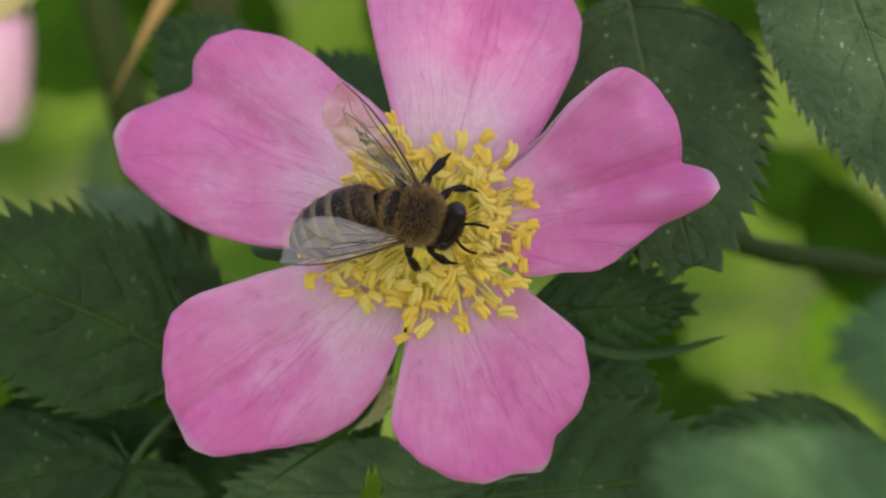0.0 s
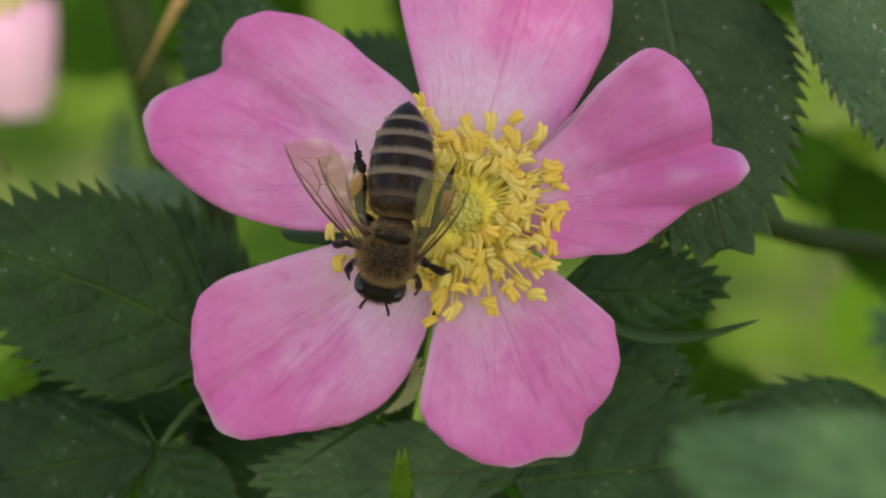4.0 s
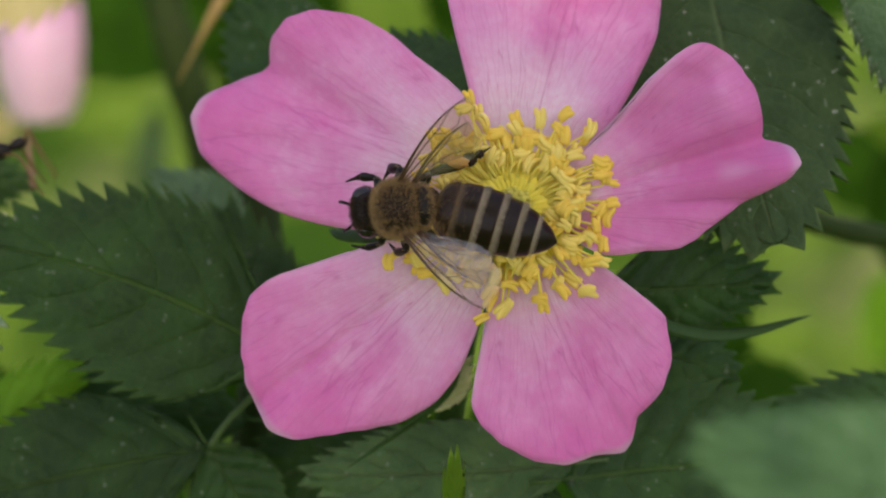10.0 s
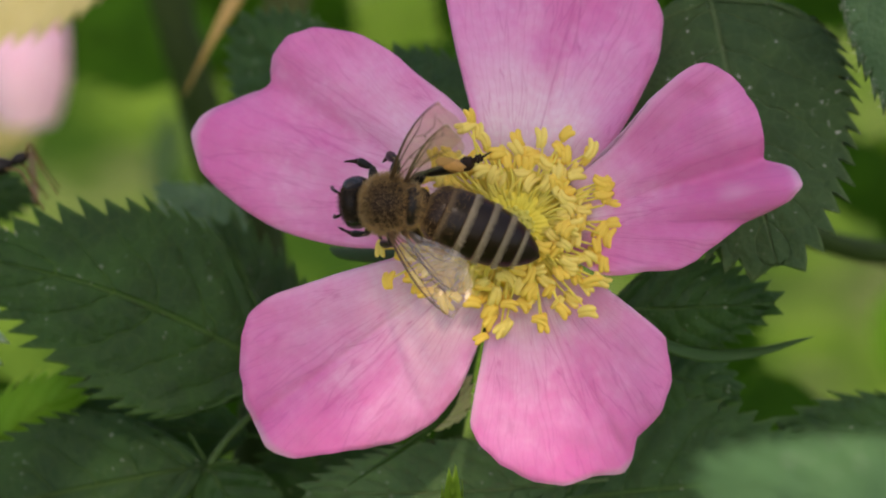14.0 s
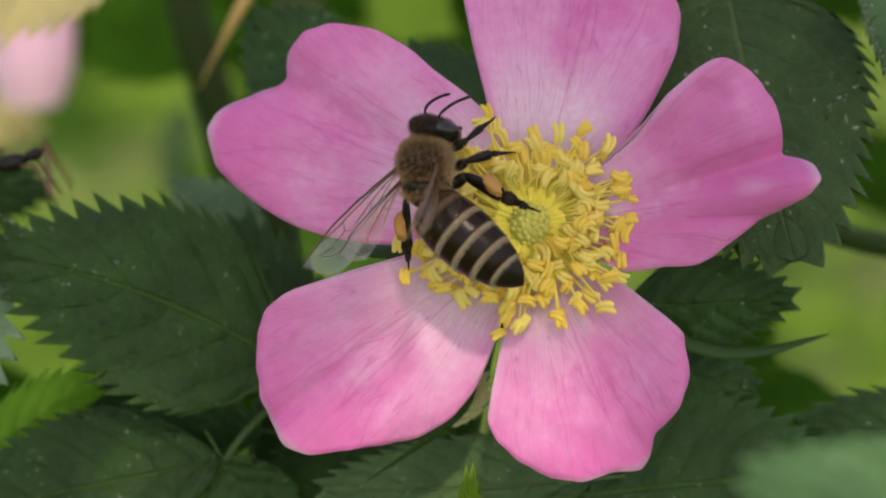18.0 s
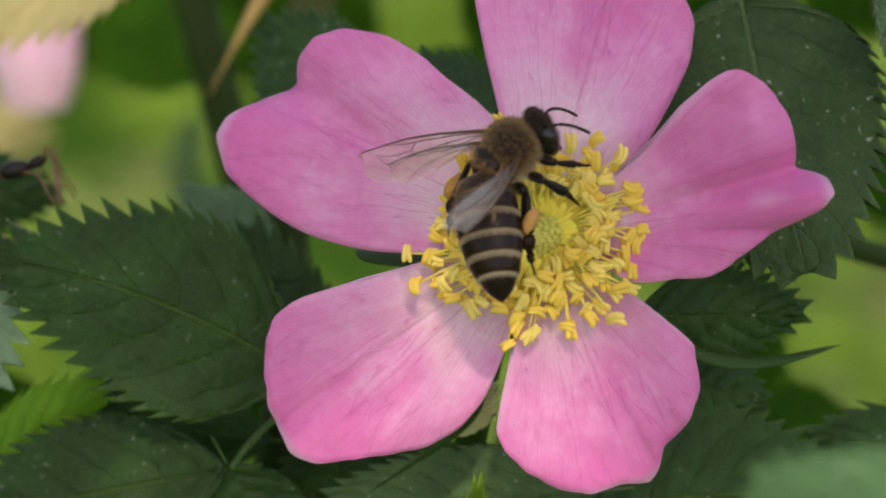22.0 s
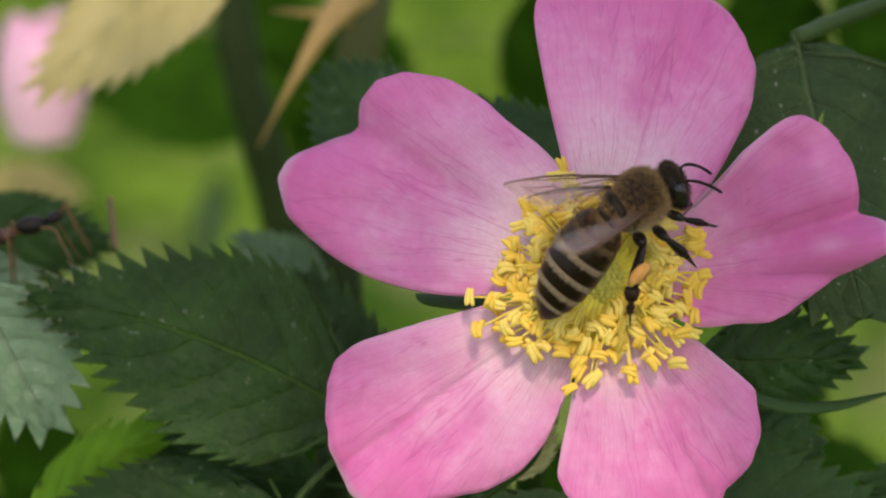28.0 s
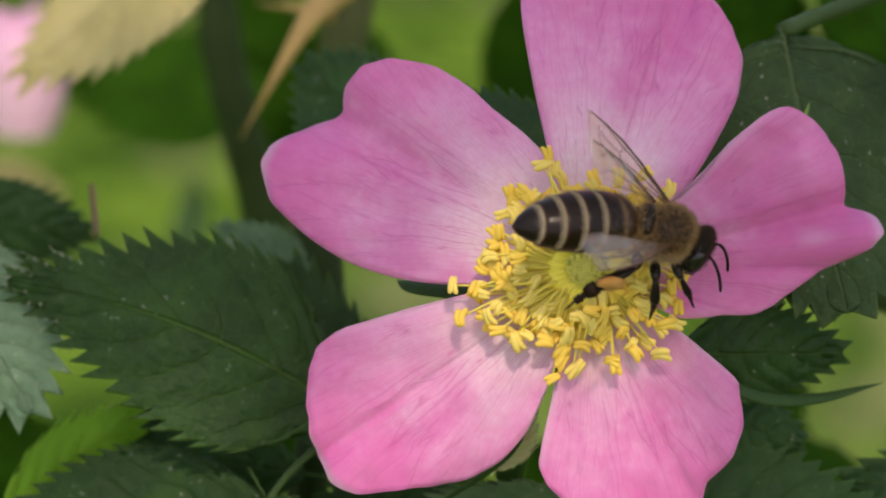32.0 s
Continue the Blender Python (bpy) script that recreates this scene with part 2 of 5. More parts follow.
def ground_material():
    m, nt, b, out = shader("meadow_ground")
    pos = coords(nt)
    patch, tuft = grain(nt, pos, 13.0, 2, 0.5), grain(nt, pos, 60, 5, 0.65)
    colour = blend(nt, span(nt, patch, 0.40, 0.60), (0.022, 0.07, 0.012), (0.26, 0.43, 0.06))
    colour = blend(nt, calc(nt, "MULTIPLY", span(nt, grain(nt, pos, 11.0, 2, 0.5, 0.6), 0.52, 0.66), 0.75), colour, (0.44, 0.42, 0.21))
    colour = blend(nt, span(nt, tuft, 0.35, 0.7), (0.045, 0.11, 0.013), colour)
    feed(nt, b.inputs["Base Color"], colour)
    b.inputs["Roughness"].default_value = 0.9
    b.inputs["Specular IOR Level"].default_value = 0.0
    relief(nt, b, tuft, 0.8, 0.02)
    return m


PETAL = petal_material()
LEAF = leaf_material("rose_leaf", (0.016, 0.053, 0.014), (0.034, 0.096, 0.023), (0.10, 0.19, 0.045), (0.08, 0.24, 0.03), dust=0.22)
LEAF_PALE = leaf_material("pale_leaf", (0.052, 0.135, 0.056), (0.085, 0.20, 0.078), (0.105, 0.225, 0.095), (0.12, 0.24, 0.06), 0.55, 0.15, 0.5)
# dusty grey-green, lightened beyond the pale leaf in place of sunlight on it
LEAF_GREY = leaf_material("grey_leaf", (0.14, 0.25, 0.145), (0.24, 0.38, 0.225), (0.36, 0.44, 0.30), (0.12, 0.24, 0.06), 0.55, 0.15, 0.5)
LEAF_CREAM = leaf_material("pale_young_leaf", (0.58, 0.62, 0.30), (0.70, 0.74, 0.42), (0.75, 0.76, 0.48), (0.5, 0.62, 0.26), 0.55, 0.2, 0.1)
LEAF_UNDER = leaf_material("under_leaf", (0.044, 0.105, 0.034), (0.088, 0.175, 0.056), (0.17, 0.23, 0.09), (0.10, 0.24, 0.04), 0.5, 0.15, 0.3)
LEAF_DEEP = leaf_material("deep_green_leaf", (0.013, 0.045, 0.009), (0.029, 0.086, 0.017), (0.09, 0.18, 0.035), (0.06, 0.20, 0.02), dust=0.12)
# darker than the deep green leaf: occlusion at the lower left, put into colour
LEAF_OCCLUDED = leaf_material("occluded_dark_leaf", (0.011, 0.038, 0.009), (0.024, 0.070, 0.016), (0.08, 0.15, 0.035), (0.05, 0.18, 0.02), 0.5, dust=0.2)
LEAF_DULL = leaf_material("dull_leaf", (0.028, 0.066, 0.022), (0.056, 0.110, 0.036), (0.15, 0.22, 0.09), (0.10, 0.24, 0.04), 0.55, 0.15, 0.5)
LEAF_DUSTY = leaf_material("dusty_leaf", (0.052, 0.118, 0.048), (0.100, 0.190, 0.082), (0.15, 0.22, 0.12), (0.12, 0.24, 0.06), 0.55, 0.15, 0.5)
# leaf green brightened in the colour itself, as if the sun lay on it
LEAF_LIT = leaf_material("lit_leaf", (0.13, 0.24, 0.03), (0.20, 0.34, 0.05), (0.26, 0.38, 0.08), (0.38, 0.60, 0.06), 0.45, 0.5, 0.05)
# leaf green darkened in the colour itself, for the shade inside the bush
LEAF_SHADE = leaf_material("shaded_leaf", (0.014, 0.056, 0.004), (0.030, 0.105, 0.008), (0.045, 0.12, 0.012), (0.06, 0.24, 0.005), 0.65, 0.2, 0.0, 0.05)
# sunlight coming through the blade, put into a bright yellow-green base colour
LEAF_SUNLIT = leaf_material("sunlit_yellow_green_leaf", (0.14, 0.33, 0.03), (0.22, 0.46, 0.045), (0.34, 0.55, 0.09), (0.36, 0.66, 0.04), 0.6, 0.4, 0.0)
LEAF_DRY = leaf_material("faded_leaf", (0.62, 0.55, 0.24), (0.78, 0.70, 0.36), (0.75, 0.68, 0.4), (0.66, 0.58, 0.26), 0.6, 0.5, 0.1)
ANTHER = plain("anther", (1.0, 0.69, 0.13), 0.7, 0, 0.06, 1400, 0.6, 0.00006, 0.0, 0.2, 0.2)
ANTHER_PALE = plain("anther_pale", (1.0, 0.77, 0.21), 0.7, 0, 0.06, 1400, 0.6, 0.00006, 0.0, 0.2, 0.2)
FILAMENT = plain("filament", (1.0, 0.82, 0.20), 0.6, 0, 0.10, 700, 0.2, 0.00004, 0.0, 0.2, 0.4)
STIGMA = plain("stigma", (0.80, 0.74, 0.18), 0.6, 0, 0.25, 1500, 0.6, 0.00006, 0.0, 0.3, 0.2)
CUP = plain("flower_cup", (1.0, 0.80, 0.12), 0.6, 0, 0.10, 500, 0.3, 0.00004, 0.0, 0.2)
SEPAL = plain("sepal", (0.028, 0.072, 0.018), 0.55, 0, 0.3, 500, 0.4, 0.00008, 0.0, 0.2)
SPROUT = plain("sprout", (0.20, 0.36, 0.06), 0.5, 0, 0.25, 500, 0.4, 0.00008)
STALK = plain("leaf_stalk", (0.045, 0.09, 0.025), 0.6, 0, 0.3, 400, 0.3, 0.00004, 0.0, 0.2)
CANE = plain("cane_bark", (0.026, 0.048, 0.012), 0.6, 0, 0.35, 260, 0.4, 0.0001, 0.0, 0.1)
# brownish green bark, its colour lightened as a lit copy of the cane above
CANE_LIT = plain("lit_brown_green_cane", (0.085, 0.10, 0.038), 0.6, 0, 0.35, 260, 0.4, 0.0001, 0.0, 0.1)
PRICKLE = plain("prickle", (0.46, 0.29, 0.09), 0.5, 0, 0.35, 260, 0.3)
RED_STALK = plain("red_stalk", (0.16, 0.08, 0.04), 0.5, 0, 0.3, 400, 0.3)
FUR = plain("golden_fur", (0.33, 0.20, 0.08), 0.75, 0, 0.5, 800, 0.0)
FUR_PALE = plain("pale_fur", (0.50, 0.37, 0.21), 0.75, 0, 0.35, 800, 0.0)
FUR_BAND = plain("band_fur", (0.34, 0.275, 0.185), 0.75, 0, 0.35, 800, 0.0)
FUR_DARK = plain("dark_fur", (0.07, 0.04, 0.02), 0.75, 0, 0.5, 800, 0.0)
CHITIN = plain("chitin", (0.008, 0.0055, 0.0045), 0.36, 0, 0.5, 900, 0.4, 0.00003, 0.0, 0.2)
CHITIN_BROWN = plain("chitin_brown", (0.020, 0.010, 0.006), 0.5, 0, 0.4, 900, 0.4, 0.00003, 0.0, 0.15)
EYE = plain("compound_eye", (0.010, 0.008, 0.008), 0.22, 0, 0.4, 6000, 0.4, 0.00001)
POLLEN = plain("pollen", (0.52, 0.26, 0.07), 0.8, 0, 0.25, 2600, 0.9, 0.0001)
RING = tergite_material("body_ring", (0.008, 0.004, 0.0025), (0.31, 0.25, 0.17), 0.22)
RING_DIM = tergite_material("dim_ring", (0.009, 0.005, 0.003), (0.12, 0.08, 0.045), 0.20)
RING_FRONT = tergite_material("front_ring", (0.015, 0.007, 0.004), (0.20, 0.13, 0.06), 0.16)
RING_TAIL = tergite_material("tail_ring", (0.008, 0.005, 0.004), (0.345, 0.29, 0.20), 0.13)
WING = wing_material()
VEIN = plain("wing_vein", (0.09, 0.045, 0.02), 0.45, 0, 0.3, 900, 0.0)
BUG_RED = plain("bug_abdomen", (0.10, 0.032, 0.018), 0.4, 0, 0.35, 1200, 0.2)
BUG_DARK = plain("bug_shell", (0.010, 0.007, 0.006), 0.4, 0, 0.5, 1200, 0.2, 0.00004, 0.0, 0.25)
BUG_LEG = plain("bug_leg", (0.14, 0.07, 0.02), 0.5, 0, 0.3, 1200, 0.1)
FUR_LEAF = plain("leaf_down", (0.45, 0.47, 0.36), 0.8, 0, 0.3, 800, 0.0)
GROUND = ground_material()


# ---- builders (millimetres in, metres out)
MM = 0.001


def mesh_of(name, verts, faces, material, uvs=None, smooth=True):
    me = bpy.data.meshes.new(name)
    me.from_pydata([tuple(c * MM for c in v) for v in verts], [], faces)
    me.materials.append(material)
    if uvs is not None:
        layer = me.uv_layers.new(name="map")
        flat = np.array(uvs, dtype=np.float32)
        ids = np.empty(len(me.loops), dtype=np.int32)
        me.loops.foreach_get("vertex_index", ids)
        layer.data.foreach_set("uv", flat[ids].ravel())
    if smooth:
        me.polygons.foreach_set("use_smooth", [True] * len(me.polygons))
    me.update()
    return me


def thing(name, label, category, m=None, group="", kind=""):
    ob = new(name)
    ob.empty_display_size = 0.002
    ob.matrix_basis = m if m is not None else PLANT
    return tagged(ob, label, category, group, kind)


def part(name, me, parent, label="", m=None):
    ob = new(name, me)
    ob.parent = parent
    if m is not None:
        ob.matrix_basis = m
    return tagged(ob, label)


def at(x, y, z=0.0, rx=0, ry=0, rz=0):
    return pose(x * MM, y * MM, z * MM, rx, ry, rz)


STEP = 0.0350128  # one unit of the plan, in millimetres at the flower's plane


def spot(u, v, z=0.0):
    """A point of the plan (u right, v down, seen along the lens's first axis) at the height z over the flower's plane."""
    k = STEP * (REACH * 1000 - z) / (REACH * 1000)
    return Vector(((u - 784) * k, (441 - v) * k, z))


def grid(nu, nv, make, wrap=False):
    """Quads over a grid of make(i, j) points."""
    verts = [make(i, j) for i in range(nu) for j in range(nv)]
    faces = []
    for i in range(nu - 1):
        for j in range(nv if wrap else nv - 1):
            k = (j + 1) % nv
            faces.append((i * nv + j, i * nv + k, (i + 1) * nv + k, (i + 1) * nv + j))
    return verts, faces


def tube_data(path, radii, sides=8, flat=1.0):
    """A bent, tapered rod through the points of path, closed at both ends."""
    pts = [Vector(p) for p in path]
    verts, faces, up = [], [], None
    for i, p in enumerate(pts):
        d = (pts[min(i + 1, len(pts) - 1)] - pts[max(i - 1, 0)]).normalized()
        if up is None:
            up = d.orthogonal().normalized()
        up = (up - d * up.dot(d)).normalized()
        side = d.cross(up)
        for k in range(sides):
            a = 2 * math.pi * k / sides
            verts.append(p + (up * math.cos(a) * flat + side * math.sin(a)) * radii[i])
    n = len(pts)
    for i in range(n - 1):
        for k in range(sides):
            faces.append((i * sides + k, i * sides + (k + 1) % sides, (i + 1) * sides + (k + 1) % sides, (i + 1) * sides + k))
    faces.append(tuple(reversed(range(sides))))
    faces.append(tuple((n - 1) * sides + k for k in range(sides)))
    return verts, faces


def join(*blocks):
    verts, faces = [], []
    for v, f in blocks:
        o = len(verts)
        verts += v
        faces += [tuple(i + o for i in q) for q in f]
    return verts, faces


def curve_points(knots, n):
    """A smooth line of n points through the knots (Catmull-Rom)."""
    k = [Vector(p) for p in knots]
    k = [k[0] * 2 - k[1]] + k + [k[-1] * 2 - k[-2]]
    out = []
    for i in range(n):
        s = i / (n - 1) * (len(k) - 3)
        j = min(int(s), len(k) - 4)
        t = s - j
        a, b, c, d = k[j:j + 4]
        out.append(0.5 * (2 * b + (c - a) * t + (2 * a - 5 * b + 4 * c - d) * t * t + (3 * b - a - 3 * c + d) * t ** 3))
    return out


def blob_data(cx, cy, cz, rx, ry, rz, nu=16, nv=24, rough=0.0, seed=0.0):
    def make(i, j):
        a, b = math.pi * i / (nu - 1), 2 * math.pi * j / nv
        d = Vector((math.cos(a), math.sin(a) * math.cos(b), math.sin(a) * math.sin(b)))
        k = 1 + rough * noise.noise(d * 2.3 + Vector((seed, seed, seed)))
        return (cx + rx * d.x * k, cy + ry * d.y * k, cz + rz * d.z * k)
    return grid(nu, nv, make, True)


def hairs_data(rng, points, length, width, lean=(0, 0, 0), wild=0.35):
    """Thin tapering hairs, one at each (point, normal)."""
    verts, faces = [], []
    for p, n in points:
        d = (n + Vector(lean) + Vector((rng.gauss(0, wild), rng.gauss(0, wild), rng.gauss(0, wild)))).normalized()
        s = d.cross(Vector((rng.gauss(0, 1), rng.gauss(0, 1), rng.gauss(0, 1)))).normalized() * width * 0.5
        ln = length * rng.uniform(0.55, 1.15)
        bend = d.orthogonal() * rng.uniform(-0.15, 0.15) * ln
        o = len(verts)
        verts += [p - s, p + s, p + d * ln * 0.6 + s * 0.6 + bend * 0.4, p + d * ln * 0.6 - s * 0.6 + bend * 0.4, p + d * ln + bend]
        faces += [(o, o + 1, o + 2, o + 3), (o + 3, o + 2, o + 4)]
    return verts, faces


# ---- the rose leaves
def leaf_blade(length, width, teeth, fold, droop, bend=0.0, curl=0.0, seed=0, coarse=1.0, bow=0.0, belly=0.80, blunt=0.76):
    """A blade from its base at 0 along +x, face up +z, with forward-pointing teeth."""
    rng = random.Random(seed)
    per = 4
    stations = [0, 0.16, 0.32, 0.48, 0.62, 0.74, 0.84, 0.91, 0.96, 1.0]
    cols = len(stations) - 1
    rows = teeth * per + 1
    depth = [rng.uniform(0.75, 1.25) for _ in range(teeth + 1)]
    shift = rng.uniform(0, 9)
    verts, uvs = [], []

    def half(s):
        return width * 0.5 * (max(0.0, math.sin(math.pi * min(1.0, s ** belly))) ** blunt) * (1 - 0.10 * s)
    for i in range(rows):
        s = i / (rows - 1)
        k, ph = min(i // per, teeth - 1), (i % per) / per
        for j in range(-cols, cols + 1):
            v = math.copysign(stations[abs(j)], j)
            a = abs(v)
            edge = half(s) + 0.02 * width
            saw = (ph - 0.35) * width * 0.075 * coarse * depth[k] if 0 < i < rows - 1 else 0.0
            lean = a ** 9 * length / rows * 5.0 * ph * depth[k]
            y = v * edge + (saw * a ** 6 * (1 if v > 0 else -1))
            x = s * length + lean + 0.06 * length * a * a * (1 - s)
            z = -fold * abs(y) * 0.5 - droop * length * s * s + curl * y * y / width
            z += 0.035 * width * noise.noise(Vector((x / width * 2.2, y / width * 2.2, shift)))
            z += 0.010 * width * math.cos((s - 0.26 * a ** 1.3) * 6.5 * 2 * math.pi) * a * (1 - a)
            verts.append((x, y + length * (bend * s * s + 4 * bow * s * (1 - s)), z))
            uvs.append((s, v))
    n = 2 * cols + 1
    faces = [(i * n + j, (i + 1) * n + j, (i + 1) * n + j + 1, i * n + j + 1) for i in range(rows - 1) for j in range(n - 1)]
    ribs = [(s * length, length * (bend * s * s + 4 * bow * s * (1 - s)), -droop * length * s * s - 0.010 * width) for s in [k / 14 for k in range(15)]]
    return verts, faces, uvs, ribs


def rose_leaf(base, tip, width, material, label, roll=0.0, teeth=16, fold=0.25, droop=0.05, bend=0.0, curl=0.0, seed=0, stalk=2.0, coarse=1.0, bow=0.0, belly=0.80, blunt=0.76, name="rose_leaf", group="rose leaves"):
    """A leaflet between two points of the flower's frame; roll turns its face about its length."""
    base, tip = Vector(base), Vector(tip)
    x = tip - base
    length = x.length
    x.normalize()
    z = Vector((0, 0, 1)) - x * x.z
    z.normalize()
    y = z.cross(x)
    turn = Matrix((x, y, z)).transposed().to_4x4() @ pose(0, 0, 0, roll)
    ob = thing(name, label, "leaf", PLANT @ Matrix.Translation(base * MM) @ turn, group)
    verts, faces, uvs, ribs = leaf_blade(length, width, teeth, fold, droop, bend, curl, seed, coarse, bow, belly, blunt)
    blade = part("blade", mesh_of("blade", verts, faces, material, uvs), ob)
    mod = blade.modifiers.new("thickness", "SOLIDIFY")
    mod.thickness, mod.offset = 0.00014, -1
    path = ([(-stalk, 0, -0.1)] if stalk else []) + ribs
    part("midrib", mesh_of("midrib", *tube_data(path, [0.011 * width * (1 - 0.8 * i / len(path)) + 0.02 for i in range(len(path))], 6), material,
                           [(0.5, 0.0)] * (len(path) * 6)), ob)
    return ob


# ---- the open rose
CENTRE = (895, 400)


def petal(flower, rim, height, cup, creases, seed, claw=(0.0, 0.0), tone=0.0):
    """A petal whose rim is given by radius (plan units) over the angle round the flower's middle; height: rise of its rim;
    claw: degrees by which its two sides draw in towards the base; tone: how much deeper its pink is."""
    angles = np.array([a for a, r in rim], dtype=float)
    radii = np.array([r for a, r in rim], dtype=float)
    na, nr = 120, 30
    turns = np.linspace(angles[0], angles[-1], na)
    tight = np.interp(turns, angles, radii)
    for _ in range(1):
        soft = tight.copy()
        soft[1:-1] = 0.25 * tight[:-2] + 0.5 * tight[1:-1] + 0.25 * tight[2:]
        tight = soft
    top = radii.max()
    verts, uvs = [], []
    for i in range(nr):
        f = (0.10 + 0.90 * i / (nr - 1))
        for j in range(na):
            a = math.radians(turns[j])
            fine = 1 + 0.006 * noise.noise(Vector((turns[j] * 0.35, seed, 0)))
            r = tight[j] * f * fine
            g = r / top
            fan = j / (na - 1)
            near = 1 - min(1.0, max(0.0, (r - 180) / 170))
            a += math.radians((claw[0] * (1 - fan) ** 3 + claw[1] * fan ** 3) * near * near * (3 - 2 * near))
            z = height * g ** 1.4 + cup * (4 * (fan - 0.5) ** 2) * g * (1 - 0.3 * g)
            z += 1.1 * noise.noise(Vector((math.cos(a) * g * 2.4, math.sin(a) * g * 2.4, seed))) * g
            z += 0.5 * noise.noise(Vector((math.cos(a) * g * 8, math.sin(a) * g * 8, seed + 5))) * g
            z += 0.16 * noise.noise(Vector((math.cos(a) * g * 19, math.sin(a) * g * 19, seed + 9))) * g
            for at_angle, wide, deep, start in creases:
                z += deep * math.exp(-((turns[j] - at_angle) / wide) ** 2) * max(0.0, (g - start) / (1 - start))
            z -= 0.5 * max(0.0, f - 0.9) * 10 * (0.5 + noise.noise(Vector((turns[j] * 0.05, seed, 3))))
            verts.append(spot(CENTRE[0] + r * math.cos(a), CENTRE[1] - r * math.sin(a), z))
            uvs.append((fan, g * 0.45 + f * 0.55 + tone * 29 * f ** 3 * (1 - f) ** 2))
    faces = [(i * na + j, (i + 1) * na + j, (i + 1) * na + j + 1, i * na + j + 1) for i in range(nr - 1) for j in range(na - 1)]
    ob = part("petal", mesh_of("petal", verts, faces, PETAL, uvs), flower)
    mod = ob.modifiers.new("thickness", "SOLIDIFY")
    mod.thickness, mod.offset = 0.00010, -1
    return ob


def stamen(flower, root, end, rng, pale):
    """A curved thread with a two-lobed anther across its end."""
    root, end = Vector(root), Vector(end)
    mid = root.lerp(end, 0.55) + Vector((rng.gauss(0, 0.22), rng.gauss(0, 0.22), 0.3 + rng.uniform(-0.1, 0.4)))
    path = curve_points([root, mid, end], 7)
    ob = part("stamen", mesh_of("stamen", *tube_data(path, [0.21, 0.18, 0.13, 0.095, 0.08, 0.07, 0.05], 6), FILAMENT), flower)
    d = (path[-1] - path[-2]).normalized()
    turn = rng.gauss(0, 1.0)
    flat = Vector((d.x, d.y, 0)).normalized()
    axis = (flat * math.cos(turn) + Vector((-flat.y, flat.x, 0)) * math.sin(turn) + Vector((0, 0, rng.uniform(-0.5, 0.5)))).normalized()
    side = axis.cross(Vector((0, 0, 1))).normalized()
    side = (side + axis.cross(side) * rng.uniform(-0.7, 0.7)).normalized()
    ln, w = rng.uniform(0.46, 0.66), rng.uniform(0.175, 0.235)
    bow, blocks = rng.uniform(-0.5, 0.5), []
    for s in (-1, 1):
        pts = [end + side * (s * w * (0.62 + 0.3 * k * k + 0.3 * k) + bow * ln * k * k) + axis * ln * k + Vector((0, 0, 0.1 - 0.1 * k * k)) for k in (-1, -0.82, -0.4, 0.15, 0.65, 0.9, 1)]
        blocks.append(tube_data(pts, [w * 0.35, w * 0.85, w * 1.05, w * 1.08, w * 0.95, w * 0.7, w * 0.25], 7))
    part("anther", mesh_of("anther", *join(*blocks), ANTHER_PALE if pale else ANTHER), ob)
    return ob


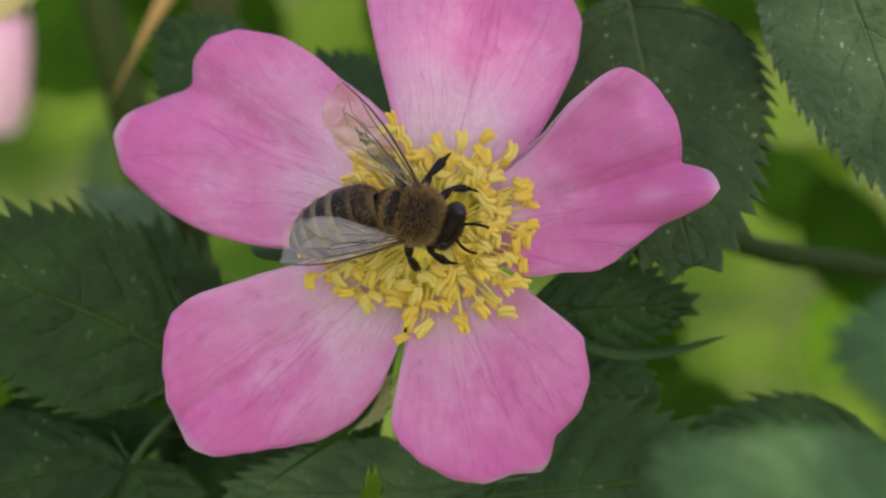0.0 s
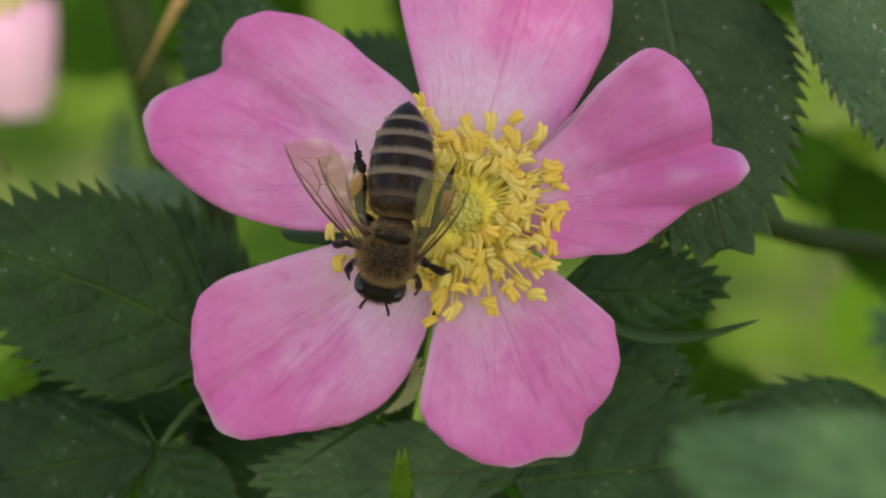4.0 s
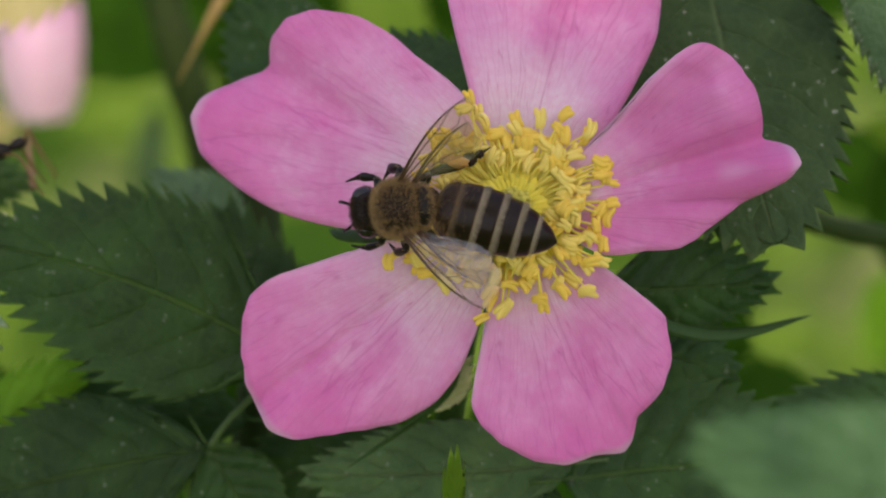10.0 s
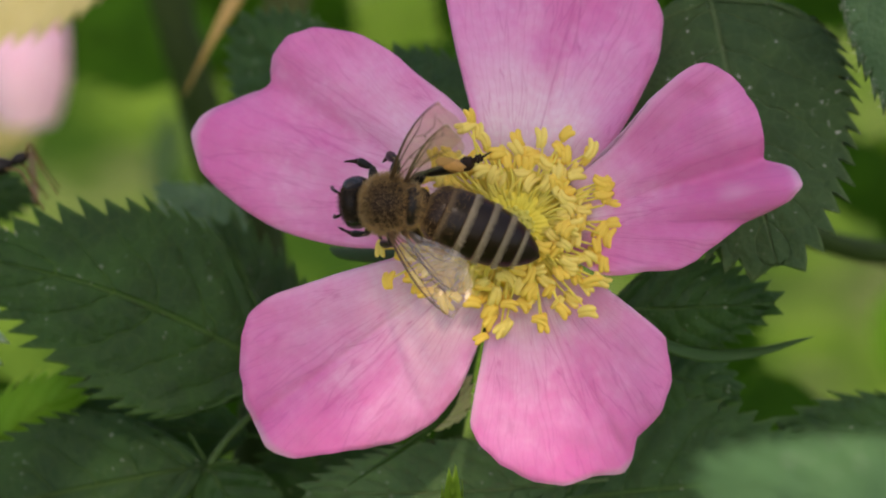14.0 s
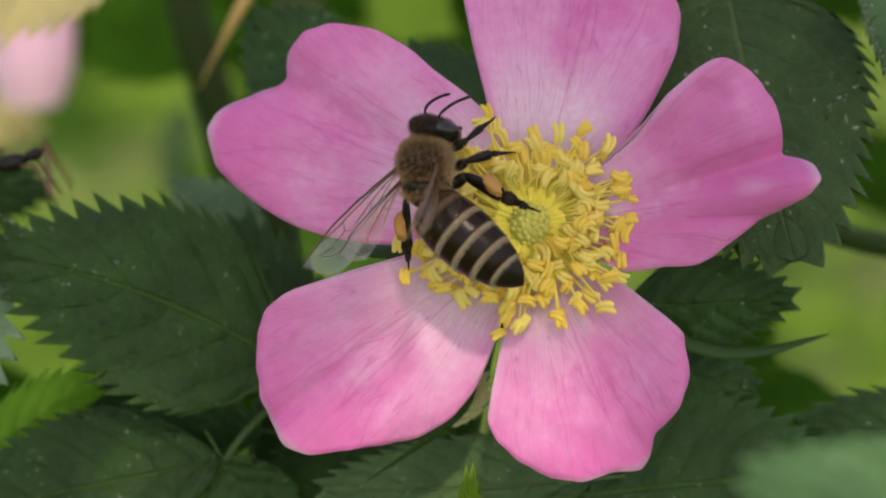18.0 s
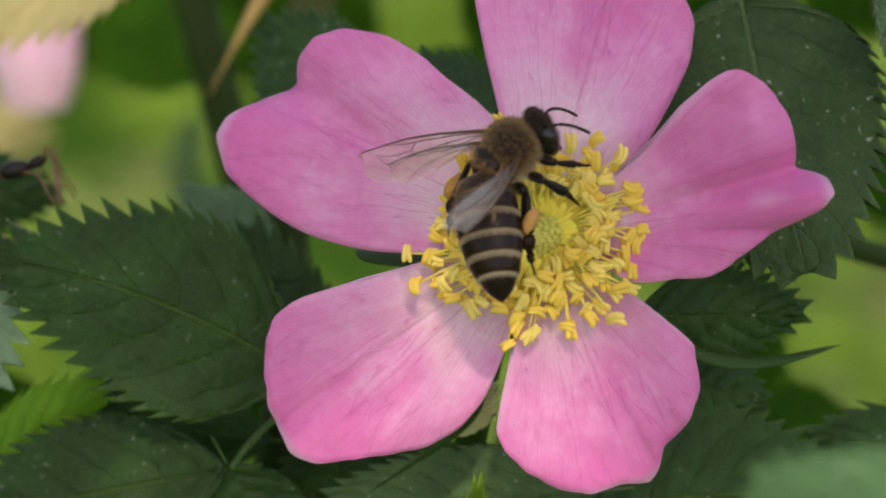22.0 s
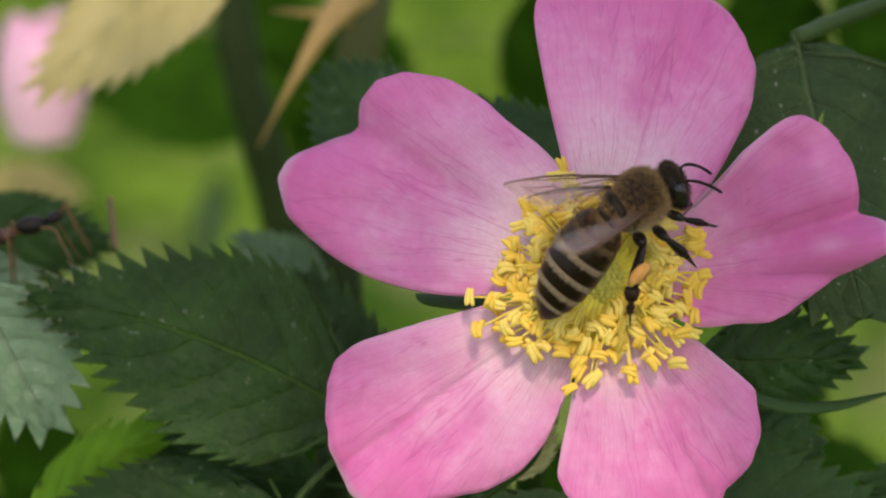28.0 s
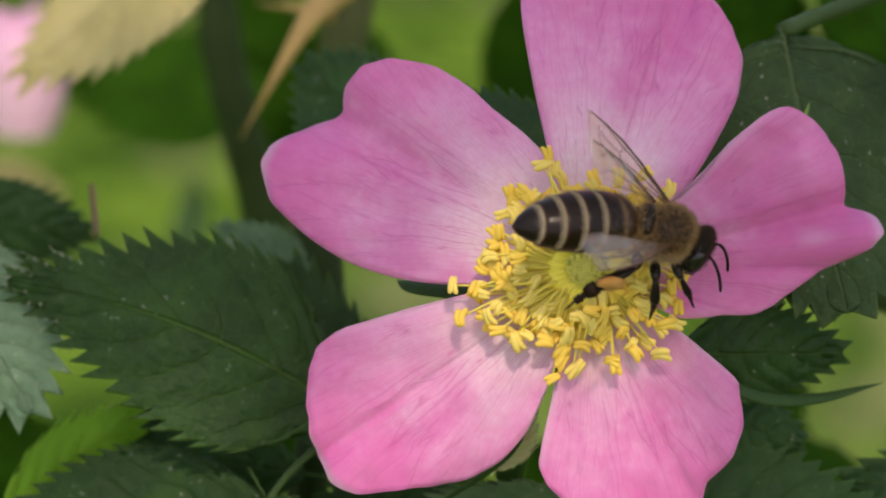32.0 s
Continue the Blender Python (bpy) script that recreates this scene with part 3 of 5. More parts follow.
def wild_rose():
    flower = thing("wild_rose", "open pink dog rose with five petals and yellow stamens", "flower")
    petal(flower, [(120.5, 190), (121.5, 250), (123.5, 354), (128, 431), (134.6, 498), (140, 526), (145, 524), (149, 501), (151.4, 507),
                   (155.6, 545), (160.6, 589), (164, 595), (170, 562), (176.3, 478), (180.7, 415), (186.8, 297), (191, 190)],
          -5.5, 0.8, [(151, 5, -1.3, 0.3), (140, 9, 0.7, 0.3)], 1.0, (-9.5, 0), 0.04)
    petal(flower, [(38, 190), (39.5, 216), (42.7, 265), (46.2, 325), (49.6, 394), (54.4, 455), (60, 490), (66, 518), (75, 540), (85, 536), (92, 545),
                   (100, 530), (104, 505), (106, 470), (107, 400), (108.4, 316), (109.5, 240), (112, 172)],
          -3.2, 1.0, [(72, 4, -0.7, 0.2), (60, 6, 0.6, 0.5)], 2.0)
    petal(flower, [(-28, 170), (-26.7, 186), (-17.7, 247), (-13.7, 304), (-4.8, 356), (1.4, 405), (5.8, 492), (8.7, 518), (11.9, 511), (14, 485), (15.4, 459),
                   (19.9, 471), (26, 479), (33.4, 475), (38, 462), (41, 450), (42.6, 430), (43.8, 380), (44.2, 300), (44.5, 200)],
          5.6, 0.6, [(15, 3.5, -1.8, 0.35), (8, 5, 0.9, 0.4), (34, 4, -0.5, 0.6), (2, 1.8, -0.45, 0.45), (-3, 2.2, 0.4, 0.4), (22, 2.5, 0.3, 0.5)], 3.0, (0, -5.5), 0.3)
    petal(flower, [(-103.6, 215), (-103.3, 308), (-102.6, 353), (-99, 385), (-93.4, 416), (-85.5, 449), (-78.2, 465), (-71.7, 461), (-65.5, 476),
                   (-63, 464), (-59.3, 430), (-51.8, 420), (-43.7, 390), (-38.7, 352), (-34.8, 327), (-33.6, 248), (-32.5, 196)],
          0.8, 0.8, [(-64, 1.6, -0.25, 0.2), (-60, 6, -0.35, 0.3), (-80, 7, 0.4, 0.4)], 4.0, (0, 0), 0.06)
    petal(flower, [(194.6, 205), (194.9, 357), (195.4, 440), (197.9, 489), (201.6, 516), (208.3, 548), (214.2, 569), (219.2, 577), (221.6, 588), (225.9, 568),
                   (233.2, 493), (243.1, 420), (248.3, 366), (251.9, 305), (253.5, 229)],
          -1.8, 0.7, [(217, 1.1, -0.34, 0.1), (203, 9, 0.85, 0.1), (232, 9, 0.75, 0.2)], 5.0)
    cx, cy = CENTRE

    def cup(i, j):
        r, a = 18 + i * 7.5, 2 * math.pi * j / 180
        rib = 0.04 * math.sin(j * math.pi / 2.5 + 2.0 * noise.noise(Vector((j * 0.4, 0, 0)))) * min(1.0, i / 4)
        return spot(cx + r * math.cos(a), cy - r * math.sin(a), 0.75 + 0.75 * math.sin(math.pi * min(1.0, i / 11)) ** 0.8 - 0.09 * max(0, i - 6) + rib)
    part("flower_cup", mesh_of("flower_cup", *grid(13, 180, cup, True), CUP), flower, "pale yellow-green middle")
    mid = spot(892, 401, -0.1)

    stigma = part("stigma", mesh_of("stigma", *blob_data(mid.x, mid.y, mid.z + 0.75, 1.62, 1.62, 1.05, 14, 24, 0.05), STIGMA), flower, "green-yellow knobbed stigma dome")
    for k in range(46):
        q = (k + 0.5) / 46
        r, a = 1.5 * math.sqrt(q), k * 2.399963
        part("knob", mesh_of("knob", *blob_data(mid.x + r * math.cos(a), mid.y + r * math.sin(a), mid.z + 1.72 - 0.52 * q * q + 0.05 * math.sin(k * 5.1), 0.17, 0.19, 0.16, 7, 9, 0.5, k * 1.3), STIGMA), stigma)
    rng = random.Random(7)
    ends = [(811, 222), (780, 270), (765, 313), (739, 342), (723, 383), (697, 441), (659, 437), (672, 494), (722, 491), (740, 514), (774, 534), (838, 594),
            (873, 577), (852, 548), (1026, 545), (1050, 318), (1035, 262), (988, 232), (945, 240), (820, 205)]
    spots = [(u, v, 1.6) for u, v in ends]
    for k in range(185):
        a = k * 2.399963 + rng.uniform(-0.2, 0.2)
        r = rng.uniform(112, 190) if k % 4 else rng.uniform(84, 135)
        if math.cos(a) < 0:
            r *= 1.08
        elif k % 5 == 0 and math.sin(a) < 0.2:
            r = rng.uniform(62, 100)
        spots.append((cx + r * math.cos(a), cy - r * math.sin(a) * 0.92, 1.05 + 0.95 * (1 - (r - 70) / 120) + rng.uniform(-0.3, 0.5)))
    for k, (u, v, z) in enumerate(spots):
        a = math.atan2(cy - v, u - cx) + rng.uniform(-0.12, 0.12)
        r0 = rng.uniform(38, 50)
        stamen(flower, spot(cx + r0 * math.cos(a), cy - r0 * math.sin(a), 0.75), spot(u, v, z), rng, k % 2 == 0)
    # calyx behind: the stalk and the long sepals that show between the petals
    back = spot(895, 400, -1.0)
    part("stalk", mesh_of("stalk", *tube_data(curve_points([back, back + Vector((-0.5, -1, -4)), back + Vector((-2.5, -6, -9)), back + Vector((-4, -14, -13))], 14), [1.6, 1.9, 1.9, 1.6] + [0.9] * 10, 12), SEPAL), flower)
    for knots, wide in (([(1010, 520, -3), (1180, 612, -6), (1300, 622, -8), (1426, 590, -8)], 0.62), ([(1130, 300, -2), (1240, 180, -5), (1270, 140, -8), (1284, 104, -9)], 0.5),
                        ([(860, 560, -3), (800, 640, -5), (770, 735, -6), (600, 860, -6)], 0.6), ([(760, 470, -2), (690, 452, -4), (600, 446, -6), (570, 436, -7)], 0.7)):
        path = curve_points([spot(*k) for k in knots], 18)
        sizes = [wide * (0.9 * math.sin(math.pi * min(1, (0.25 + 0.75 * i / 17))) ** 0.8 + 0.04) for i in range(18)]
        part("sepal", mesh_of("sepal", *tube_data(path, sizes, 8, 0.35), SPROUT if knots[0][1] == 300 else SEPAL), flower)
    return flower


# ---- the honey bee (its frame: x to the head, y to its left, z up its back; origin in the thorax)
def lathe(ring_at, n0, n1, sides=36):
    verts, faces = grid(n1, sides, lambda i, j: ring_at(n0 + i, j), True)
    return verts, faces


def abdomen_section(s):
    """Half width of the abdomen over its length, 0 to 1."""
    xs = [0, 0.04, 0.10, 0.22, 0.38, 0.52, 0.66, 0.78, 0.88, 0.95, 1.0]
    rs = [0.80, 1.42, 1.72, 1.92, 1.99, 1.93, 1.74, 1.42, 1.00, 0.58, 0.06]
    return float(np.interp(s, xs, rs))


ABDOMEN = 7.7


def abdomen_point(s, a, swell=0.0):
    r = abdomen_section(s) + swell
    x = -ABDOMEN * s
    return Vector((x, r * math.cos(a), 0.86 * r * math.sin(a) - 0.016 * x * x + 0.1))


def surface_points(rng, n, centre, radii, keep):
    out = []
    while len(out) < n:
        d = Vector((rng.gauss(0, 1), rng.gauss(0, 1), rng.gauss(0, 1))).normalized()
        if keep(d):
            out.append((Vector((centre[0] + d.x * radii[0], centre[1] + d.y * radii[1], centre[2] + d.z * radii[2])) , d))
    return out


def wing_data(length, chord, side, kind):
    """A wing along -x with its stiff front edge outward; side 1: left."""
    nu, nv = 40, 14

    def front(s):
        return side * (0.22 + 0.42 * math.sin(math.pi * s * 0.9)) * (1 - s ** 7) * chord / 2.8

    def rear(s):
        w = chord * (0.10 + 0.98 * math.sin(math.pi * min(1.0, 0.06 + 0.92 * s) * 0.62) ** 1.5)
        return front(s) - side * w * max(0.0, 1 - s ** 9) ** 0.5

    def make(i, j):
        s, v = i / (nu - 1), j / (nv - 1)
        y = front(s) + (rear(s) - front(s)) * v
        z = 0.10 * math.sin(v * 7 + s * 3) * v * s + 0.07 * noise.noise(Vector((s * 9, v * 4, 2.0 + kind)))
        return (-length * s * (1 - 0.04 * v), y, z)
    verts, faces = grid(nu, nv, make)
    lines = []

    def trace(knots, r0, r1):
        pts = []
        for k in range(24):
            q = k / 23 * (len(knots) - 1)
            a = min(int(q), len(knots) - 2)
            s = knots[a][0] + (knots[a + 1][0] - knots[a][0]) * (q - a)
            v = knots[a][1] + (knots[a + 1][1] - knots[a][1]) * (q - a)
            i = s * (nu - 1)
            pts.append(Vector(make(i, v * (nv - 1))) + Vector((0, 0, 0.01)))
        lines.append(tube_data(pts, [1.35 * (r0 + (r1 - r0) * k / 23) for k in range(24)], 5))
    trace([(0, 0), (0.4, 0.0), (0.97, 0.0)], 0.085, 0.03)
    trace([(0.0, 0.25), (0.3, 0.16), (0.62, 0.14), (0.8, 0.02)], 0.04, 0.016)
    trace([(0.0, 0.5), (0.3, 0.42), (0.55, 0.48), (0.7, 0.62), (0.78, 0.9)], 0.03, 0.01)
    trace([(0.0, 0.7), (0.25, 0.75), (0.5, 0.96)], 0.028, 0.01)
    if kind == 0:
        trace([(0.55, 0.15), (0.6, 0.33), (0.56, 0.48)], 0.022, 0.018)
        trace([(0.6, 0.33), (0.75, 0.36), (0.86, 0.2)], 0.022, 0.014)
        trace([(0.3, 0.42), (0.36, 0.6), (0.34, 0.82)], 0.022, 0.012)
        trace([(0.7, 0.62), (0.8, 0.5), (0.84, 0.3)], 0.02, 0.012)
    return (verts, faces), lines


def honey_bee():
    bee = thing("honey_bee", "brown furry honey bee with dark banded abdomen, crawling over the rose", "bee", PLANT @ at(0, 0, 6))
    rng = random.Random(11)
    limbs = {}
    hump = ((0.5, 0, 0.0), (1.6, 1.68, 1.55))
    thorax = part("thorax", mesh_of("thorax", *join(blob_data(*hump[0], *hump[1], 20, 32, 0.05), blob_data(-0.5, 0, -0.3, 1.5, 1.5, 1.25, 14, 24), blob_data(-1.55, 0, -0.1, 0.75, 1.15, 1.0, 12, 20)), CHITIN_BROWN), bee)
    part("scutellum", mesh_of("scutellum", *blob_data(-1.05, 0, 0.62, 0.62, 1.2, 0.7, 14, 24, 0.04), CHITIN), thorax, "dark bare plate behind the furry back")
    pts = surface_points(rng, 8200, *hump, lambda d: d.z > -0.5 and not (d.z > 0.6 and -0.6 < d.x < 0.5 and rng.random() < 0.35))
    part("fur", mesh_of("fur", *hairs_data(rng, pts, 0.40, 0.017, (-0.15, 0, 0.05), 0.28), FUR, smooth=False), thorax, "golden brown thorax fur")
    pts = surface_points(rng, 4200, (0.2, 0, -0.1), (1.75, 1.66, 1.55), lambda d: d.z < 0.15 or d.x > 0.72)
    part("under_fur", mesh_of("under_fur", *hairs_data(rng, pts, 0.6, 0.017), FUR_PALE, smooth=False), thorax, "pale fur along the flanks")
    pts = surface_points(rng, 1500, (-1.05, 0, 0.62), (0.62, 1.2, 0.68), lambda d: d.x < -0.2 or d.z < 0.1 or rng.random() < 0.12)
    part("rear_fur", mesh_of("rear_fur", *hairs_data(rng, pts, 0.5, 0.017, (-0.4, 0, -0.1)), FUR, smooth=False), thorax, "tawny fringe at the waist")
    # head
    head = part("head", mesh_of("head", *join(blob_data(0.72, 0, -0.4, 0.78, 1.5, 1.5, 18, 28), blob_data(1.05, 0, -1.25, 0.55, 0.85, 0.85, 12, 18)), CHITIN), bee, "", at(1.8, 0, -0.15))
    for s in (1, -1):
        part("eye", mesh_of("eye", *blob_data(0.85, s * 1.02, -0.4, 0.6, 0.6, 1.15, 16, 22), EYE), head, "glossy black compound eye")
        path = curve_points([(1.35, s * 0.32, -0.15), (1.65, s * 0.62, 0.2), (2.1, s * 0.8, 0.05), (2.6, s * 0.88, -0.4), (3.05, s * 0.9, -1.0), (3.4, s * 0.86, -1.6)], 20)
        part("antenna", mesh_of("antenna", *tube_data(path, [0.08] * 6 + [0.10] * 13 + [0.07], 8), CHITIN), head)
        part("mandible", mesh_of("mandible", *tube_data([(1.3, s * 0.5, -1.7), (1.45, s * 0.42, -2.0), (1.4, s * 0.15, -2.25)], [0.16, 0.15, 0.05], 8), CHITIN_BROWN), head)
    pts = surface_points(rng, 3400, (0.72, 0, -0.4), (0.78, 1.48, 1.48), lambda d: abs(d.y) < 0.62 and d.z > -0.6)
    part("head_fur", mesh_of("head_fur", *hairs_data(rng, pts, 0.4, 0.018, (-0.3, 0, 0.2)), FUR_DARK, smooth=False), head)
    limbs["head"] = head
    # abdomen of six rings, each a little under the one before it
    abdomen = part("abdomen", mesh_of("abdomen", *lathe(lambda i, j: abdomen_point(i / 30, 2 * math.pi * j / 28, -0.12), 0, 31, 28), CHITIN_BROWN), bee, "", at(-1.85, 0, -0.15))
    cuts = [0.0, 0.15, 0.33, 0.50, 0.66, 0.81, 1.0]
    for k in range(6):
        a, b = cuts[k], cuts[k + 1]
        n, sides = 12, 44

        def shell(i, j, a=a, b=b, n=n):
            q = i / (n - 1)
            s = a + (b - a) * min(1.0, q * 1.06)
            return abdomen_point(min(s, 1.0), 2 * math.pi * j / sides, -0.05 + 0.075 * q ** 0.7 - (0.07 if i == n - 1 and k < 5 else 0))
        verts, faces = grid(n, sides, shell, True)
        uvs = [(i / (n - 1), j / sides) for i in range(n) for j in range(sides)]
        ring = part("tergite", mesh_of("tergite", verts, faces, RING_FRONT if k == 0 else RING_DIM if k == 1 else RING_TAIL if k == 5 else RING, uvs), abdomen)
        if k > 1:
            pts = []
            for _ in range(750 if k < 5 else 260):
                s, t = a + (b - a) * rng.uniform(0.0, 0.28 if k < 5 else 0.12), rng.uniform(-0.2, math.pi + 0.2)
                p = abdomen_point(s, t, -0.02)
                pts.append((p, Vector((-0.9, math.cos(t), math.sin(t))).normalized()))
            part("hair_band", mesh_of("hair_band", *hairs_data(rng, pts, 0.26, 0.016, (-0.5, 0, 0), 0.3), FUR_BAND, smooth=False), abdomen, "pale felted hair band")
    pts = []
    for _ in range(800):
        s, t = rng.triangular(0.01, 0.34, 0.02), rng.uniform(-0.4, math.pi + 0.4)
        pts.append((abdomen_point(s, t), Vector((-0.2, math.cos(t), math.sin(t))).normalized()))
    part("waist_fur", mesh_of("waist_fur", *hairs_data(rng, pts, 0.34, 0.016), FUR, smooth=False), abdomen)
    limbs["abdomen"] = abdomen
    # legs
    plans = (("front_leg", (1.25, 0.95, -1.25), ((0.65, 1.05, -0.25), (1.5, 1.25, -1.3), (1.95, 1.2, -2.1), (2.2, 1.1, -2.5)), (0.24, 0.22, 0.13, 0.07)),
             ("middle_leg", (0.15, 1.15, -1.45), ((0.3, 1.5, 0.1), (0.75, 2.15, -1.3), (0.85, 2.2, -2.4), (0.9, 2.2, -2.95)), (0.26, 0.27, 0.15, 0.08)),
             ("hind_leg", (-0.95, 1.1, -1.3), ((-0.55, 1.15, 0.75), (-2.8, 1.9, -0.4), (-3.9, 2.4, -1.5), (-4.4, 2.7, -2.1)), (0.30, 0.46, 0.34, 0.09)))
    for name, hip, joints, thick in plans:
        for s in (1, -1):
            j = [Vector((0, 0, 0))] + [Vector((p[0], p[1] * s, p[2])) for p in joints]
            femur = tube_data(curve_points([j[0], j[0].lerp(j[1], 0.5), j[1]], 8), [thick[0] * (0.7 + 0.5 * math.sin(math.pi * i / 7)) for i in range(8)], 10)
            leg = part(name, mesh_of(name, *femur, CHITIN), bee, "", at(hip[0], hip[1] * s, hip[2]))
            thick = tuple(w * 1.1 for w in thick)
            flat = 0.5 if name == "hind_leg" else 0.85
            part("tibia", mesh_of("tibia", *tube_data([j[1].lerp(j[2], q) for q in (0, 0.12, 0.4, 0.75, 0.95, 1)], [thick[1] * q for q in (0.45, 0.7, 0.9, 1.1, 1.0, 0.6)], 10, flat), CHITIN), leg)
            part("tarsus", mesh_of("tarsus", *join(*[tube_data([j[2].lerp(j[3], a), j[2].lerp(j[3], (a + b) / 2), j[2].lerp(j[3], b)], [thick[2] * w, thick[2] * w * 1.15, thick[2] * w * 0.8], 8, flat) for a, b, w in ((0, 0.5, 1.0), (0.5, 0.7, 0.7), (0.7, 0.86, 0.6), (0.86, 1.0, 0.55))]), CHITIN_BROWN), leg)
            part("claw", mesh_of("claw", *tube_data([j[3], j[3].lerp(j[4], 0.5), j[4]], [0.09, 0.07, 0.03], 6), CHITIN), leg)
            pts = []
            for _ in range(150):
                p = j[0].lerp(j[1], rng.random())
                pts.append((p, Vector((rng.gauss(0, 1), rng.gauss(0, 1), rng.gauss(0, 1))).normalized()))
            part("leg_fur", mesh_of("leg_fur", *hairs_data(rng, pts, 0.5, 0.026), FUR_PALE, smooth=False), leg)
            if name == "hind_leg":
                c = j[1].lerp(j[2], 0.66) + Vector((0, s * 0.26, 0.1))
                part("pollen_basket", mesh_of("pollen_basket", *blob_data(c.x, c.y, c.z, 0.92, 0.42, 0.58, 16, 20, 0.25, s + 3), POLLEN), leg, "orange pollen load")
            limbs[(name, s)] = leg
    # wings
    for s, word in ((1, "left"), (-1, "right")):
        for kind, name, ln, chord, hinge in ((0, "forewing", 8.5, 2.7, (0.15, 1.5, 0.6)), (1, "hindwing", 6.0, 2.0, (-0.7, 1.45, 0.45))):
            sheet, veins = wing_data(ln, chord, s, kind)
            wing = part(name, mesh_of(name, *sheet, WING), bee, "clear brown-veined wing", at(hinge[0], hinge[1] * s, hinge[2]))
            for line in veins:
                part("vein", mesh_of("vein", *line, VEIN), wing)
            limbs[(name, s)] = wing
    return bee, limbs


# ---- the slender bug on the leaf's edge
def slender_bug():
    bug = thing("slender_bug", "thin black bug with a reddish ringed abdomen, on a leaf", "insect", PLANT)
    part("head", mesh_of("head", *join(blob_data(0.55, 0, 0, 0.66, 0.42, 0.42, 12, 16), tube_data([(1.0, 0, 0), (1.35, 0, 0.02)], [0.16, 0.05], 8)), BUG_DARK), bug, "", at(0, 0, 0, 0, -14))
    part("pronotum", mesh_of("pronotum", *join(blob_data(-1.05, 0, -0.1, 1.1, 0.55, 0.62, 14, 18), tube_data([(-0.3, 0, 0), (0.2, 0, 0)], [0.2, 0.16], 8)), BUG_DARK), bug)
    belly = part("abdomen", mesh_of("abdomen", *blob_data(0, 0, 0, 1.95, 0.55, 0.52, 20, 20), BUG_RED), bug, "reddish brown abdomen", at(-3.7, 0, -0.55, 0, -8))
    for k in range(6):
        x = -1.4 + 0.5 * k
        r = math.sqrt(max(0.05, 1 - (x / 1.95) ** 2))
        part("dark_ring", mesh_of("dark_ring", *grid(3, 20, lambda i, j: (x + (i - 1) * 0.1, 0.57 * r * math.cos(j * math.pi / 10), 0.54 * r * math.sin(j * math.pi / 10)), True), BUG_DARK), belly)
    part("tail", mesh_of("tail", *tube_data([(-5.4, 0, -0.75), (-5.9, 0, -1.2), (-6.05, 0, -1.7)], [0.25, 0.17, 0.04], 8), BUG_DARK), bug)
    for x, reach, drop in ((-0.6, 1.4, 3.3), (-1.9, -0.8, 4.2), (-3.1, -1.4, 4.6)):
        for s in (1, -1):
            path = curve_points([(x, s * 0.3, -0.3), (x + reach * 0.75, s * 1.0, -0.45 if reach > 0 else 0.1), (x + reach * 1.1, s * 1.5, -drop * 0.55), (x + reach * 1.5, s * 1.7, -drop)], 12)
            part("leg", mesh_of("leg", *tube_data(path, [0.11] * 5 + [0.085] * 4 + [0.06] * 3, 6), BUG_LEG), bug)
    for s in (1, -1):
        part("antenna", mesh_of("antenna", *tube_data(curve_points([(0.95, s * 0.15, 0.1), (1.35, s * 0.5, 0.9), (1.9, s * 0.7, -0.9), (2.5, s * 0.8, -2.6)], 14), [0.07] * 9 + [0.05] * 5, 6), BUG_LEG), bug)
    return bug


# ---- ground
def meadow():
    n, size = 60, 400.0
    rng = random.Random(3)
    verts, faces = [], []
    for i in range(n + 1):
        for j in range(n + 1):
            x = math.copysign(abs(2 * i / n - 1) ** 3, 2 * i / n - 1) * size
            y = math.copysign(abs(2 * j / n - 1) ** 3, 2 * j / n - 1) * size
            verts.append((x * 1000, y * 1000, 25 * noise.noise(Vector((x * 1.3, y * 1.3, 0)))))
    for i in range(n):
        for j in range(n):
            a = i * (n + 1) + j
            faces.append((a, a + n + 1, a + n + 2, a + 1))
    tagged(new("ground", mesh_of("ground", verts, faces, GROUND)), "grassy ground behind the rose bush", "ground", "", "structure")


meadow()

# ---- the rose, its leaves and canes
rose = wild_rose()
GREEN = "dark green serrated rose leaf"
# behind the flower, left
broad = rose_leaf(spot(490, 664, -9), spot(-115, 448, -9), 13.0, LEAF_DEEP, "broad dark green rose leaf, toothed edge and pale tip", 8, 17, 0.22, 0.03, 0, 0.1, 1, bow=-0.058, coarse=1.3, belly=0.66, blunt=1.0)
rose_leaf(spot(358, 822, -11), spot(-155, 905, -12), 10.2, LEAF_OCCLUDED, "dark green rose leaf below the broad one", 12, 16, 0.2, 0.03, 0.05, 0, 2)
rose_leaf(spot(350, 812, -11), spot(470, 1010, -12), 6.2, LEAF, "small " + GREEN, 0, 12, 0.2, 0.03, 0, 0, 3)
rose_leaf(spot(-205, 425, -10), spot(-70, 685, -10.5), 9.0, LEAF_GREY, "grey-green dusty rose leaf with large teeth, lightened for sun", 10, 9, 0.3, 0.05, 0, 0, 4, 1.0, 1.8)
rose_leaf(spot(-260, 380, -16), spot(-60, 560, -18), 7.0, LEAF_GREY, "grey-green rose leaf behind the dusty one", 0, 10, 0.3, 0.05, 0, 0, 24, 1.0, 1.4)
rose_leaf(spot(-105, 850, -15), spot(142, 668, -16), 5.0, LEAF_SUNLIT, "yellow-green rose leaf, coloured as if sun shone through it", 15, 9, 0.35, 0.03, 0, 0, 5, 1.0, 1.6)
